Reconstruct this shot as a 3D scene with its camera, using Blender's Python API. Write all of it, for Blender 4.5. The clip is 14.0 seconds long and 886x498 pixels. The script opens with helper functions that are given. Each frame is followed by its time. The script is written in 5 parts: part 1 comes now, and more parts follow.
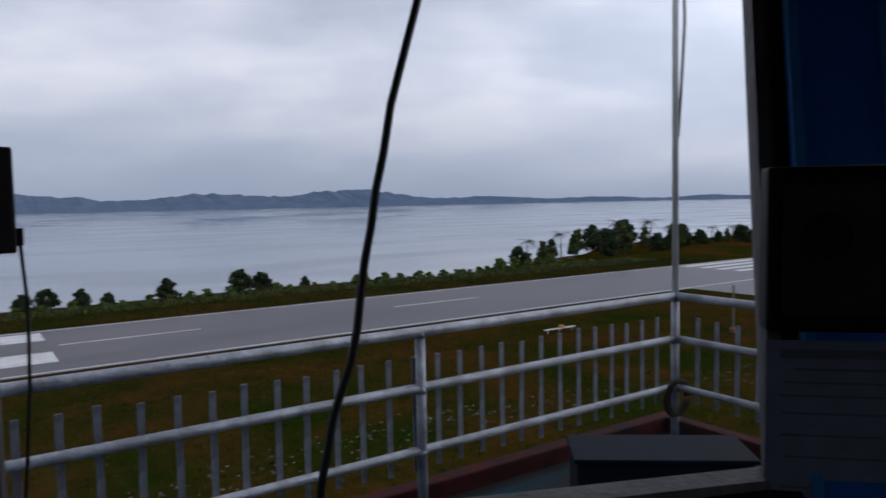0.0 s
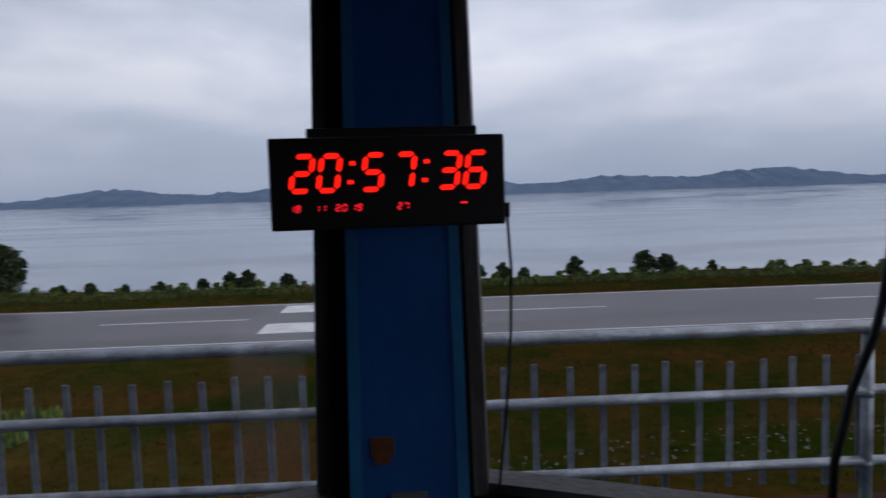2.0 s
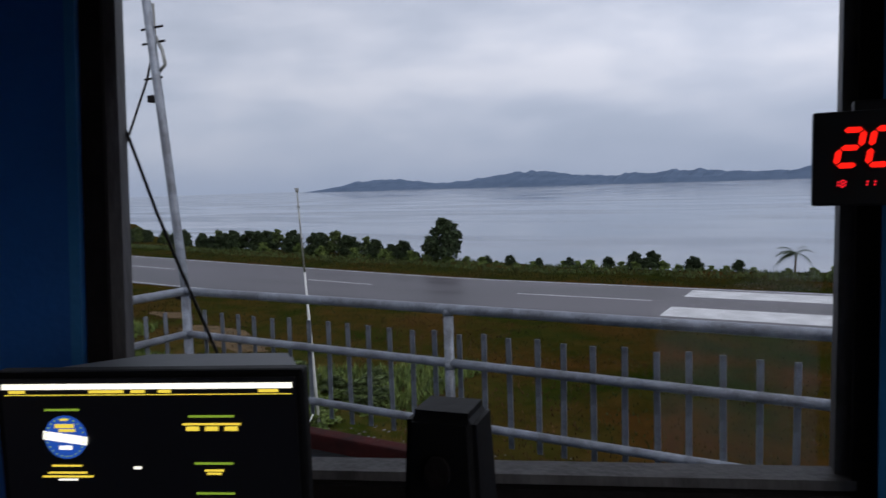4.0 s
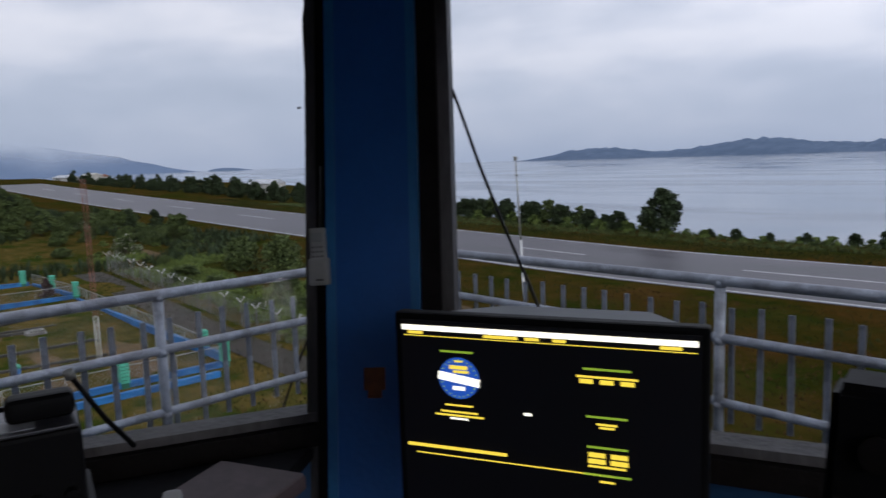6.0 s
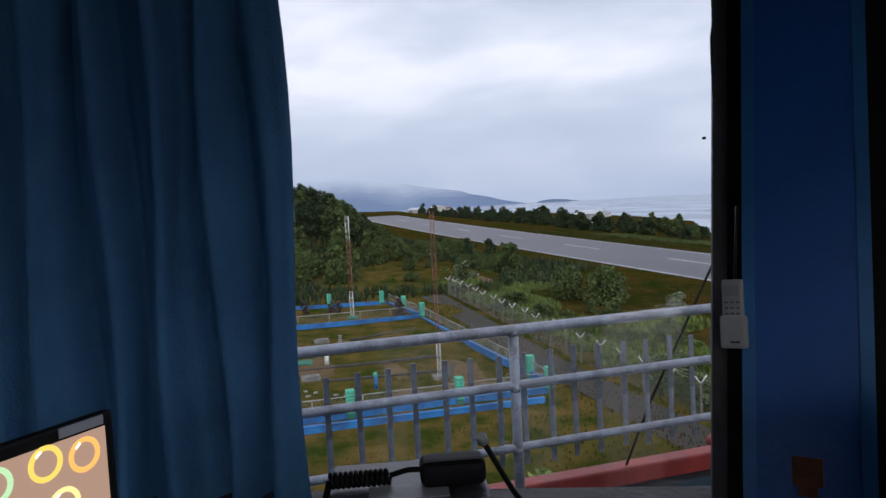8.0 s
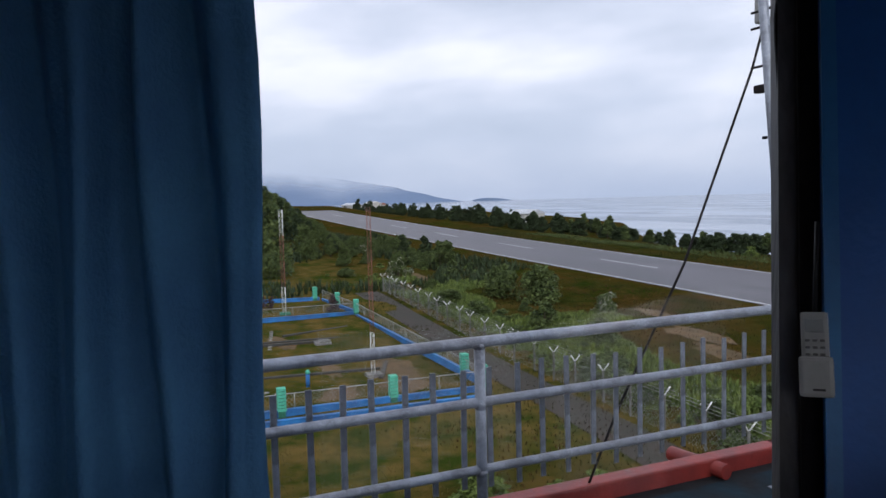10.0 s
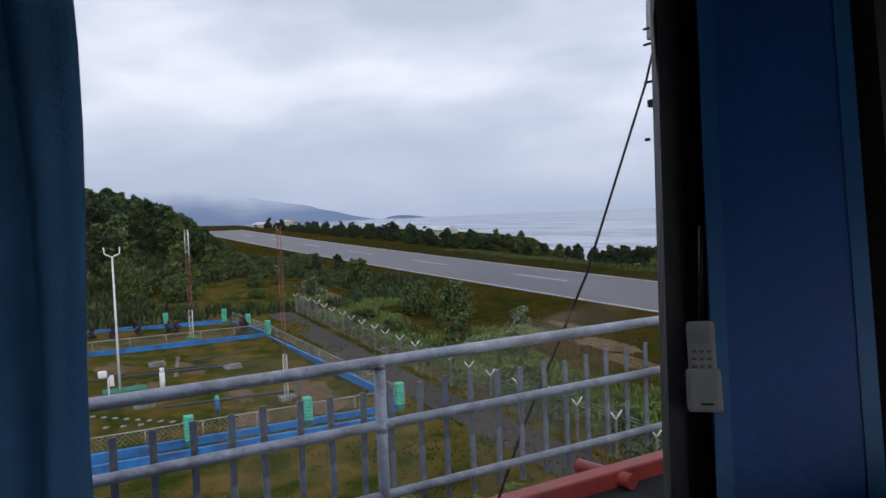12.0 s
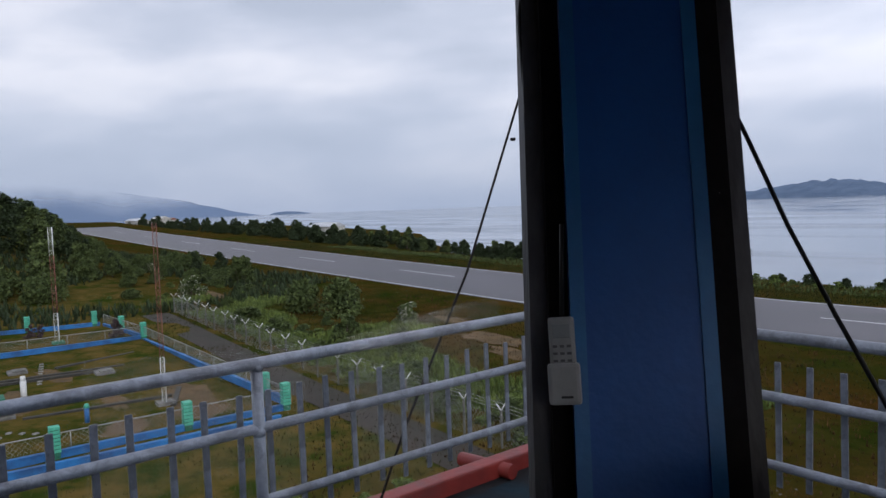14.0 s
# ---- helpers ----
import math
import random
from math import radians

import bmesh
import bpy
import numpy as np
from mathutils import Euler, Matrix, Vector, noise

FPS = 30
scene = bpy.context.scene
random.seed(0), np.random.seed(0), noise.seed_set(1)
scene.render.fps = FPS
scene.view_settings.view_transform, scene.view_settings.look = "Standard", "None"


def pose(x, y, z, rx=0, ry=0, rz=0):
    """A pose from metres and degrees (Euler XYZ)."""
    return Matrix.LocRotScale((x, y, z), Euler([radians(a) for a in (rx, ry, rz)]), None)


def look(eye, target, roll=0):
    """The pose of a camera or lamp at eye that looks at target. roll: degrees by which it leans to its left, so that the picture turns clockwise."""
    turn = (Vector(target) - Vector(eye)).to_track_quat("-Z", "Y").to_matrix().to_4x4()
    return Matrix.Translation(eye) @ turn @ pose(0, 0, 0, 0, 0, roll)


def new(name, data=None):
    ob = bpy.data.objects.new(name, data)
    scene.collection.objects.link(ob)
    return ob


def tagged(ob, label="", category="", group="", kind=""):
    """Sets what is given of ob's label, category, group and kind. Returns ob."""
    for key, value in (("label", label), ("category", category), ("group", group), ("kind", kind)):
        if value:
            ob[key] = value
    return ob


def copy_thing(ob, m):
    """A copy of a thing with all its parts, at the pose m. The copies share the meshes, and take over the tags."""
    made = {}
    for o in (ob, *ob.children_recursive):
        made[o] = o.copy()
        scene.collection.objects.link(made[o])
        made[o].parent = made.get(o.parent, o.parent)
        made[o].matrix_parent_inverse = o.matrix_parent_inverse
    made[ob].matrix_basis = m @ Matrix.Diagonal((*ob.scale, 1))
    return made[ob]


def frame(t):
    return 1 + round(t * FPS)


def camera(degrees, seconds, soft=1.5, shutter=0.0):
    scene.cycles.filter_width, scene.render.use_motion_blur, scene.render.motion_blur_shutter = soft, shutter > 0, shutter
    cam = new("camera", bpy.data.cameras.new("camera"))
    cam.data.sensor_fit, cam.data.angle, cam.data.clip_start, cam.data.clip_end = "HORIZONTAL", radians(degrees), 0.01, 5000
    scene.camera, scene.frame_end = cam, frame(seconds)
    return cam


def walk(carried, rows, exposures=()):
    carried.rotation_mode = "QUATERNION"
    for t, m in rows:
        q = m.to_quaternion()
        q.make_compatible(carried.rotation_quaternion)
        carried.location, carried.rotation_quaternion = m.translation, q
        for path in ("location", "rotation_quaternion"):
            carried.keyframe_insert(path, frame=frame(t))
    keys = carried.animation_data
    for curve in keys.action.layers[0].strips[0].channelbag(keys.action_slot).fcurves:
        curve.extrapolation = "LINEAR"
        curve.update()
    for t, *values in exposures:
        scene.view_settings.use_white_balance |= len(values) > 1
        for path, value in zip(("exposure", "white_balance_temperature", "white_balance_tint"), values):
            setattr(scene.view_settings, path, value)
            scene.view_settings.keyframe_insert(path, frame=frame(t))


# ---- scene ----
cam = camera(64.16, 14.0, shutter=0.35)
PATH = [
    (0, (0.917, 0.379, 1.588), (2.041, 2.028, 1.454), -1.03),
    (0.5, (0.907, 0.393, 1.595), (1.783, 2.187, 1.471), -1.37),
    (1, (0.883, 0.409, 1.596), (1.513, 2.303, 1.473), -1.79),
    (1.5, (0.848, 0.406, 1.582), (1.229, 2.364, 1.440), -1.57),
    (2, (0.813, 0.363, 1.580), (0.891, 2.355, 1.420), -1.76),
    (2.5, (0.775, 0.344, 1.581), (0.508, 2.318, 1.412), -2.12),
    (3, (0.729, 0.300, 1.576), (0.149, 2.208, 1.412), -1.78),
    (3.5, (0.663, 0.245, 1.579), (-0.166, 2.058, 1.414), -1.81),
    (6, (0.347, 0.057, 1.554), (-1.102, 1.413, 1.307), -1.92),
    (6.5, (0.278, 0.049, 1.573), (-1.373, 1.157, 1.361), -2.40),
    (7, (0.201, 0.032, 1.593), (-1.622, 0.838, 1.428), -2.97),
    (7.5, (0.140, 0.026, 1.581), (-1.768, 0.612, 1.463), -3.05),
    (10, (-0.277, -0.006, 1.604), (-2.118, 0.761, 1.464), -1.44),
    (10.5, (-0.394, 0.074, 1.601), (-2.195, 0.938, 1.502), -2.19),
    (11, (-0.421, 0.102, 1.605), (-2.185, 1.040, 1.516), -2.29),
    (11.5, (-0.381, 0.114, 1.596), (-2.136, 1.069, 1.507), -2.32),
    (12, (-0.354, 0.118, 1.585), (-2.091, 1.104, 1.486), -2.16),
    (12.5, (-0.342, 0.122, 1.587), (-2.055, 1.147, 1.475), -2.03),
    (13, (-0.345, 0.142, 1.584), (-2.023, 1.224, 1.461), -1.86),
    (13.5, (-0.340, 0.153, 1.589), (-1.934, 1.355, 1.461), -2.19),
    (14, (-0.347, 0.156, 1.587), (-1.906, 1.403, 1.466), -2.04),
]
EXPOSURES = [(0.0, -0.12), (3.5, -0.05), (6.0, 0.15), (7.5, 0.42), (10.0, 0.55), (11.5, 0.45), (12.5, 0.35), (14.0, 0.3)]
walk(cam, [(t, look(eye, target, roll)) for t, eye, target, roll in PATH], exposures=EXPOSURES)

# ---------------------------------------------------------------- light
world = bpy.data.worlds.new("overcast_sky")
scene.world = world
world.use_nodes = True
wn, wl = world.node_tree.nodes, world.node_tree.links
wn.clear()
SUN_EL, SUN_AZ = radians(24), radians(102)


def wnode(kind, **values):
    n = wn.new(kind)
    for k, v in values.items():
        n.inputs[k].default_value = v
    return n


w_out = wn.new("ShaderNodeOutputWorld")
w_bg = wnode("ShaderNodeBackground", Strength=1.0)
w_co = wn.new("ShaderNodeTexCoord")
w_sep = wn.new("ShaderNodeSeparateXYZ")
wl.new(w_co.outputs["Generated"], w_sep.inputs[0])
sky = wn.new("ShaderNodeTexSky")
sky.sky_type, sky.sun_disc, sky.sun_elevation, sky.sun_rotation = "NISHITA", False, SUN_EL, SUN_AZ
sky.dust_density, sky.air_density = 3.0, 1.0
w_skys = wn.new("ShaderNodeVectorMath")
w_skys.operation = "SCALE"
w_skys.inputs["Scale"].default_value = 0.06
wl.new(sky.outputs[0], w_skys.inputs[0])
# cloud layers: stretched along the horizon
w_map = wn.new("ShaderNodeMapping")
w_map.inputs["Scale"].default_value = (1.7, 1.7, 5.6)
w_map.inputs["Location"].default_value = (3.1, 1.7, 0.4)
wl.new(w_co.outputs["Generated"], w_map.inputs[0])
w_n1 = wnode("ShaderNodeTexNoise", Scale=1.25, Detail=9.0, Roughness=0.52, Distortion=0.12)
wl.new(w_map.outputs[0], w_n1.inputs["Vector"])
w_cr = wn.new("ShaderNodeValToRGB")
for pos, col in ((0.37, (0.53, 0.575, 0.70, 1)), (0.46, (0.62, 0.66, 0.79, 1)), (0.535, (0.735, 0.76, 0.88, 1)), (0.62, (0.89, 0.89, 0.985, 1))):
    e = w_cr.color_ramp.elements.new(pos)
    e.color = col
w_cr.color_ramp.elements.remove(w_cr.color_ramp.elements[0])
w_cr.color_ramp.elements.remove(w_cr.color_ramp.elements[-1])
wl.new(w_n1.outputs["Fac"], w_cr.inputs[0])
# rain-grey band low over the sea
w_hr = wn.new("ShaderNodeValToRGB")
w_hr.color_ramp.elements[0].position, w_hr.color_ramp.elements[0].color = 0.0, (0.85, 0.85, 0.85, 1)
w_hr.color_ramp.elements[1].position, w_hr.color_ramp.elements[1].color = 0.19, (0, 0, 0, 1)
wl.new(w_sep.outputs["Z"], w_hr.inputs[0])
w_mix1 = wn.new("ShaderNodeMixRGB")
w_mix1.inputs[2].default_value = (0.37, 0.44, 0.60, 1)
wl.new(w_hr.outputs[0], w_mix1.inputs[0])
# the cloud is thinner, and brighter, over the open sea than over the mountain
w_az = wn.new("ShaderNodeMapRange")
w_az.interpolation_type = "SMOOTHSTEP"
for key, value in (("From Min", -0.95), ("From Max", 0.1), ("To Min", 0.95), ("To Max", 1.22)):
    w_az.inputs[key].default_value = value
wl.new(w_sep.outputs["X"], w_az.inputs["Value"])
w_br = wn.new("ShaderNodeVectorMath")
w_br.operation = "SCALE"
wl.new(w_cr.outputs[0], w_br.inputs[0])
# and brightest towards the veiled sun
w_dot, w_sunny, w_gain = wn.new("ShaderNodeVectorMath"), wn.new("ShaderNodeMapRange"), wn.new("ShaderNodeMath")
w_dot.operation, w_dot.inputs[1].default_value = "DOT_PRODUCT", (math.sin(SUN_AZ), math.cos(SUN_AZ), 0.3)
w_sunny.interpolation_type = "SMOOTHSTEP"
for key, value in (("From Min", 0.3), ("From Max", 1.0), ("To Min", 1.0), ("To Max", 1.5)):
    w_sunny.inputs[key].default_value = value
w_gain.operation = "MULTIPLY"
wl.new(w_co.outputs["Generated"], w_dot.inputs[0])
wl.new(w_dot.outputs["Value"], w_sunny.inputs["Value"])
wl.new(w_az.outputs[0], w_gain.inputs[0])
wl.new(w_sunny.outputs[0], w_gain.inputs[1])
wl.new(w_gain.outputs[0], w_br.inputs["Scale"])
wl.new(w_br.outputs[0], w_mix1.inputs[1])
w_mix2 = wn.new("ShaderNodeMixRGB")
w_mix2.inputs[0].default_value = 0.12
wl.new(w_mix1.outputs[0], w_mix2.inputs[1])
wl.new(w_skys.outputs[0], w_mix2.inputs[2])
wl.new(w_mix2.outputs[0], w_bg.inputs["Color"])
wl.new(w_bg.outputs[0], w_out.inputs[0])

sun_data = bpy.data.lights.new("sun", "SUN")
sun_data.energy, sun_data.angle, sun_data.color = 0.5, radians(25), (1.0, 0.96, 0.9)
sun = new("sun", sun_data)
sun.matrix_world = look((math.sin(SUN_AZ) * 50, math.cos(SUN_AZ) * 50, 50 * math.tan(SUN_EL)), (0, 0, 0))

# ---------------------------------------------------------------- materials
MATS = {}


def mat(name, col, col2=None, rough=0.7, metal=0.0, scale=4.0, fine=40.0, bump=0.1, vary=0.15, stretch=(1, 1, 1), island=False, spec=0.5):
    """A surface with broad stains and fine grain: col to col2 by a broad noise, grain by a fine one."""
    if name in MATS:
        return MATS[name]
    m = bpy.data.materials.new(name)
    m.use_nodes = True
    n, l = m.node_tree.nodes, m.node_tree.links
    b = n["Principled BSDF"]
    b.inputs["Roughness"].default_value, b.inputs["Metallic"].default_value = rough, metal
    b.inputs["Specular IOR Level"].default_value = spec
    co = n.new("ShaderNodeTexCoord")
    mp = n.new("ShaderNodeMapping")
    mp.inputs["Scale"].default_value = stretch
    l.new(co.outputs["Object"], mp.inputs[0])
    broad, grain = n.new("ShaderNodeTexNoise"), n.new("ShaderNodeTexNoise")
    broad.inputs["Scale"].default_value, broad.inputs["Detail"].default_value = scale, 6
    broad.inputs["Roughness"].default_value = 0.62
    grain.inputs["Scale"].default_value, grain.inputs["Detail"].default_value = fine, 3
    l.new(mp.outputs[0], broad.inputs["Vector"])
    l.new(mp.outputs[0], grain.inputs["Vector"])
    ramp = n.new("ShaderNodeValToRGB")
    ramp.color_ramp.elements[0].position, ramp.color_ramp.elements[1].position = 0.38, 0.64
    c2 = col2 or tuple(c * (1 - vary) for c in col)
    ramp.color_ramp.elements[0].color, ramp.color_ramp.elements[1].color = (*c2, 1), (*col, 1)
    l.new(broad.outputs["Fac"], ramp.inputs[0])
    mul = n.new("ShaderNodeMixRGB")
    mul.blend_type = "MULTIPLY"
    mul.inputs[0].default_value = vary
    l.new(ramp.outputs[0], mul.inputs[1])
    l.new(grain.outputs["Fac"], mul.inputs[2])
    last = mul.outputs[0]
    if island:
        g = n.new("ShaderNodeNewGeometry")
        hs = n.new("ShaderNodeHueSaturation")
        mr = n.new("ShaderNodeMapRange")
        mr.inputs["To Min"].default_value, mr.inputs["To Max"].default_value = 0.55, 1.45
        l.new(g.outputs["Random Per Island"], mr.inputs["Value"])
        l.new(mr.outputs[0], hs.inputs["Value"])
        l.new(last, hs.inputs["Color"])
        last = hs.outputs[0]
    l.new(last, b.inputs["Base Color"])
    rr = n.new("ShaderNodeMapRange")
    rr.inputs["To Min"].default_value, rr.inputs["To Max"].default_value = max(0.02, rough - 0.12), min(1, rough + 0.12)
    l.new(broad.outputs["Fac"], rr.inputs["Value"])
    l.new(rr.outputs[0], b.inputs["Roughness"])
    if bump:
        bp = n.new("ShaderNodeBump")
        bp.inputs["Strength"].default_value = bump
        bp.inputs["Distance"].default_value = 0.02
        l.new(grain.outputs["Fac"], bp.inputs["Height"])
        l.new(bp.outputs[0], b.inputs["Normal"])
    MATS[name] = m
    return m


def glow(name, col, strength):
    if name in MATS:
        return MATS[name]
    m = bpy.data.materials.new(name)
    m.use_nodes = True
    b = m.node_tree.nodes["Principled BSDF"]
    b.inputs["Base Color"].default_value = (*[c * 0.2 for c in col], 1)
    b.inputs["Emission Color"].default_value = (*col, 1)
    b.inputs["Emission Strength"].default_value = strength
    b.inputs["Roughness"].default_value = 0.4
    MATS[name] = m
    return m


# ---------------------------------------------------------------- mesh helpers
def link_mesh(name, bm, material, parent=None, label="", smooth=False):
    me = bpy.data.meshes.new(name)
    if smooth:
        for f in bm.faces:
            f.smooth = True
    bm.to_mesh(me)
    bm.free()
    if material:
        me.materials.append(material)
    ob = new(name, me)
    if parent is not None:
        ob.parent = parent
    if label:
        ob["label"] = label
    return ob


def part(name, bm, material, parent, label="", smooth=False):
    return link_mesh(name, bm, material, parent, label, smooth)


def thing(name, label, category, m=None, group="", kind=""):
    ob = new(name)
    ob.empty_display_size = 0.1
    if m is not None:
        ob.matrix_basis = m
    return tagged(ob, label, category, group, kind)


def box(sx, sy, sz, at=(0, 0, 0), bev=0.0, bm=None, rot=None, seg=2):
    """A box centred at at, with bevelled edges."""
    tmp = bmesh.new()
    bmesh.ops.create_cube(tmp, size=1)
    bmesh.ops.scale(tmp, vec=(sx, sy, sz), verts=tmp.verts)
    if bev:
        bmesh.ops.bevel(tmp, geom=tmp.edges[:], offset=bev, segments=seg, affect="EDGES", profile=0.6)
    m = Matrix.Translation(at)
    if rot is not None:
        m = m @ rot.to_4x4()
    bmesh.ops.transform(tmp, matrix=m, verts=tmp.verts)
    if bm is None:
        return tmp
    return merge(bm, tmp)


def merge(bm, tmp):
    me = bpy.data.meshes.new("tmp")
    tmp.to_mesh(me)
    tmp.free()
    bm.from_mesh(me)
    bpy.data.meshes.remove(me)
    return bm


def tube(pts, r, seg=10, bm=None, caps=True, taper=None):
    """A round bar along points; taper gives the end's radius."""
    bm = bm or bmesh.new()
    pts = [Vector(p) for p in pts]
    rings = []
    for i, p in enumerate(pts):
        a, b = pts[max(0, i - 1)], pts[min(len(pts) - 1, i + 1)]
        d = (b - a).normalized()
        u = d.orthogonal().normalized() if i == 0 else (u - d * u.dot(d)).normalized()
        v = d.cross(u)
        rr = r if taper is None else r + (taper - r) * i / (len(pts) - 1)
        rings.append([bm.verts.new(p + rr * (u * math.cos(k * math.tau / seg) + v * math.sin(k * math.tau / seg))) for k in range(seg)])
    for a, b in zip(rings, rings[1:]):
        for k in range(seg):
            f = bm.faces.new((a[k], a[(k + 1) % seg], b[(k + 1) % seg], b[k]))
            f.smooth = True
    if caps:
        bm.faces.new(rings[0][::-1])
        bm.faces.new(rings[-1])
    return bm


def sag(a, b, drop, n=14):
    a, b = Vector(a), Vector(b)
    return [a.lerp(b, i / n) + Vector((0, 0, -4 * drop * (i / n) * (1 - i / n))) for i in range(n + 1)]


def mesh_np(name, verts, faces, material, parent=None, label="", smooth=False):
    me = bpy.data.meshes.new(name)
    me.from_pydata([tuple(v) for v in verts], [], [tuple(f) for f in faces])
    if material:
        me.materials.append(material)
    if smooth:
        me.polygons.foreach_set("use_smooth", [True] * len(me.polygons))
    me.update()
    ob = new(name, me)
    if parent is not None:
        ob.parent = parent
    if label:
        ob["label"] = label
    return ob


# ---------------------------------------------------------------- plan of the place
CX, CY = 0.83, -0.75          # middle of the tower
GROUND, SEA = -11.4, -14.0
HALF = 4.18                   # half of the square railing
RCX, RCY = 0.815, -0.675      # middle of the railing
RX0, RX1, RY1 = RCX - HALF, RCX + HALF, RCY + HALF
SILL, HEAD = 0.92, 2.62       # glass from sill to head
LEAN = 0.205                  # metres outward per metre up
R_SILL = 2.69                 # octagon's corner radius at the sill


def smooth01(a, b, v):
    v = max(0.0, min(1.0, (v - a) / (b - a)))
    return v * v * (3 - 2 * v)


def shore(x):
    """Where the land ends towards the sea."""
    y = 105 + 2 * math.sin(x * 0.05) + 1.5 * math.sin(x * 0.13 + 1)
    y += 40 * smooth01(60, 200, x)
    if x < -95:
        y += 90 * smooth01(95, 300, -x)
    return y


def rise(x):
    """The airfield climbs gently away from the tower."""
    u = min(355.0, max(0.0, -45 - x))
    return 0.02 * u + 0.00003 * u * u


def ground_z(x, y):
    z = GROUND + rise(x)
    if x < -95 and y < 55:          # wooded hill beyond the instrument garden
        z += 9.0 * smooth01(95, 190, -x) * (1 - smooth01(8, 55, y))
    if x < -90 and y > 94:          # the land falls away to the shore wood
        z += (GROUND - 1.2 + 0.6 * rise(x) - z) * smooth01(94, 130, y) * smooth01(90, 130, -x)
    s = shore(x)
    z += (SEA - 6 - z) * smooth01(s, s + 14, y)
    flat = 1.0 if 56 < y < 94 else 0.0
    z += (1 - flat) * 0.25 * noise.noise(Vector((x * 0.06, y * 0.06, 0))) * smooth01(8, 25, math.hypot(x - CX, y - CY))
    return z

GARDEN_TURN, GARDEN_SIZE, GARDEN_AT = radians(-2.916), 1.0213, (-1.178, -0.999)


def garden(x, y):
    """From the instrument garden's own plan to the airfield's."""
    c, s = GARDEN_SIZE * math.cos(GARDEN_TURN), GARDEN_SIZE * math.sin(GARDEN_TURN)
    return c * x - s * y + GARDEN_AT[0], s * x + c * y + GARDEN_AT[1]

# ---------------------------------------------------------------- ground, runway, sea, far hills
def axis_steps(stops):
    out = []
    for a, b, d in stops:
        k = max(1, round((b - a) / d))
        out += [a + (b - a) * i / k for i in range(k)]
    return out + [stops[-1][1]]


def ground_sheet():
    xs = axis_steps([(-4600, -800, 400), (-800, -400, 40), (-400, -120, 10), (-120, 130, 3), (130, 320, 8), (320, 800, 40), (800, 4600, 400)])
    ys = axis_steps([(-4600, -300, 400), (-300, -40, 26), (-40, 130, 3), (130, 420, 10), (420, 900, 40), (900, 4900, 400)])
    verts = [(x, y, ground_z(x, y)) for y in ys for x in xs]
    w = len(xs)
    faces = [(j * w + i, j * w + i + 1, (j + 1) * w + i + 1, (j + 1) * w + i) for j in range(len(ys) - 1) for i in range(w - 1)]
    m = mat("grass_ground", (0.064, 0.031, 0.008), (0.016, 0.027, 0.003), rough=0.95, scale=0.1, fine=1.6, bump=0.5, vary=0.6, spec=0.0)
    # the lawns on the garden side are greener than the dry airfield
    n, l = m.node_tree.nodes, m.node_tree.links
    co, sep, nz = n.new("ShaderNodeTexCoord"), n.new("ShaderNodeSeparateXYZ"), n.new("ShaderNodeTexNoise")
    nz.inputs["Scale"].default_value, nz.inputs["Detail"].default_value = 0.16, 5
    wob, rx, mul, mixg = n.new("ShaderNodeMath"), n.new("ShaderNodeMapRange"), n.new("ShaderNodeMath"), n.new("ShaderNodeMixRGB")
    l.new(co.outputs["Object"], sep.inputs[0])
    l.new(co.outputs["Object"], nz.inputs["Vector"])
    wob.operation, wob.inputs[1].default_value = "MULTIPLY_ADD", 40.0
    l.new(nz.outputs["Fac"], wob.inputs[0])
    l.new(sep.outputs["X"], wob.inputs[2])
    for key, value in (("From Min", 14.0), ("From Max", -14.0), ("To Min", 0.0), ("To Max", 0.9)):
        rx.inputs[key].default_value = value
    l.new(wob.outputs[0], rx.inputs["Value"])
    ry = n.new("ShaderNodeMapRange")
    for key, value in (("From Min", 46.0), ("From Max", 24.0), ("To Min", 0.25), ("To Max", 1.0)):
        ry.inputs[key].default_value = value
    l.new(sep.outputs["Y"], ry.inputs["Value"])
    mul.operation = "MULTIPLY"
    l.new(rx.outputs[0], mul.inputs[0])
    l.new(ry.outputs[0], mul.inputs[1])
    b = n["Principled BSDF"]
    l.new(b.inputs["Base Color"].links[0].from_socket, mixg.inputs[1])
    # worn golden and fresh green patches in the lawn
    spots, worn = n.new("ShaderNodeTexNoise"), n.new("ShaderNodeValToRGB")
    spots.inputs["Scale"].default_value, spots.inputs["Detail"].default_value, spots.inputs["Roughness"].default_value = 0.35, 8, 0.7
    l.new(co.outputs["Object"], spots.inputs["Vector"])
    for e, pos, col in zip(worn.color_ramp.elements, (0.40, 0.62), ((0.026, 0.040, 0.007, 1), (0.115, 0.078, 0.024, 1))):
        e.position, e.color = pos, col
    l.new(spots.outputs["Fac"], worn.inputs[0])
    l.new(worn.outputs[0], mixg.inputs[2])
    l.new(mul.outputs[0], mixg.inputs[0])
    l.new(mixg.outputs[0], b.inputs["Base Color"])
    ob = mesh_np("ground", verts, faces, m, smooth=True)
    return tagged(ob, "patchy green and brown airfield grass", "ground", kind="structure")


ground = ground_sheet()

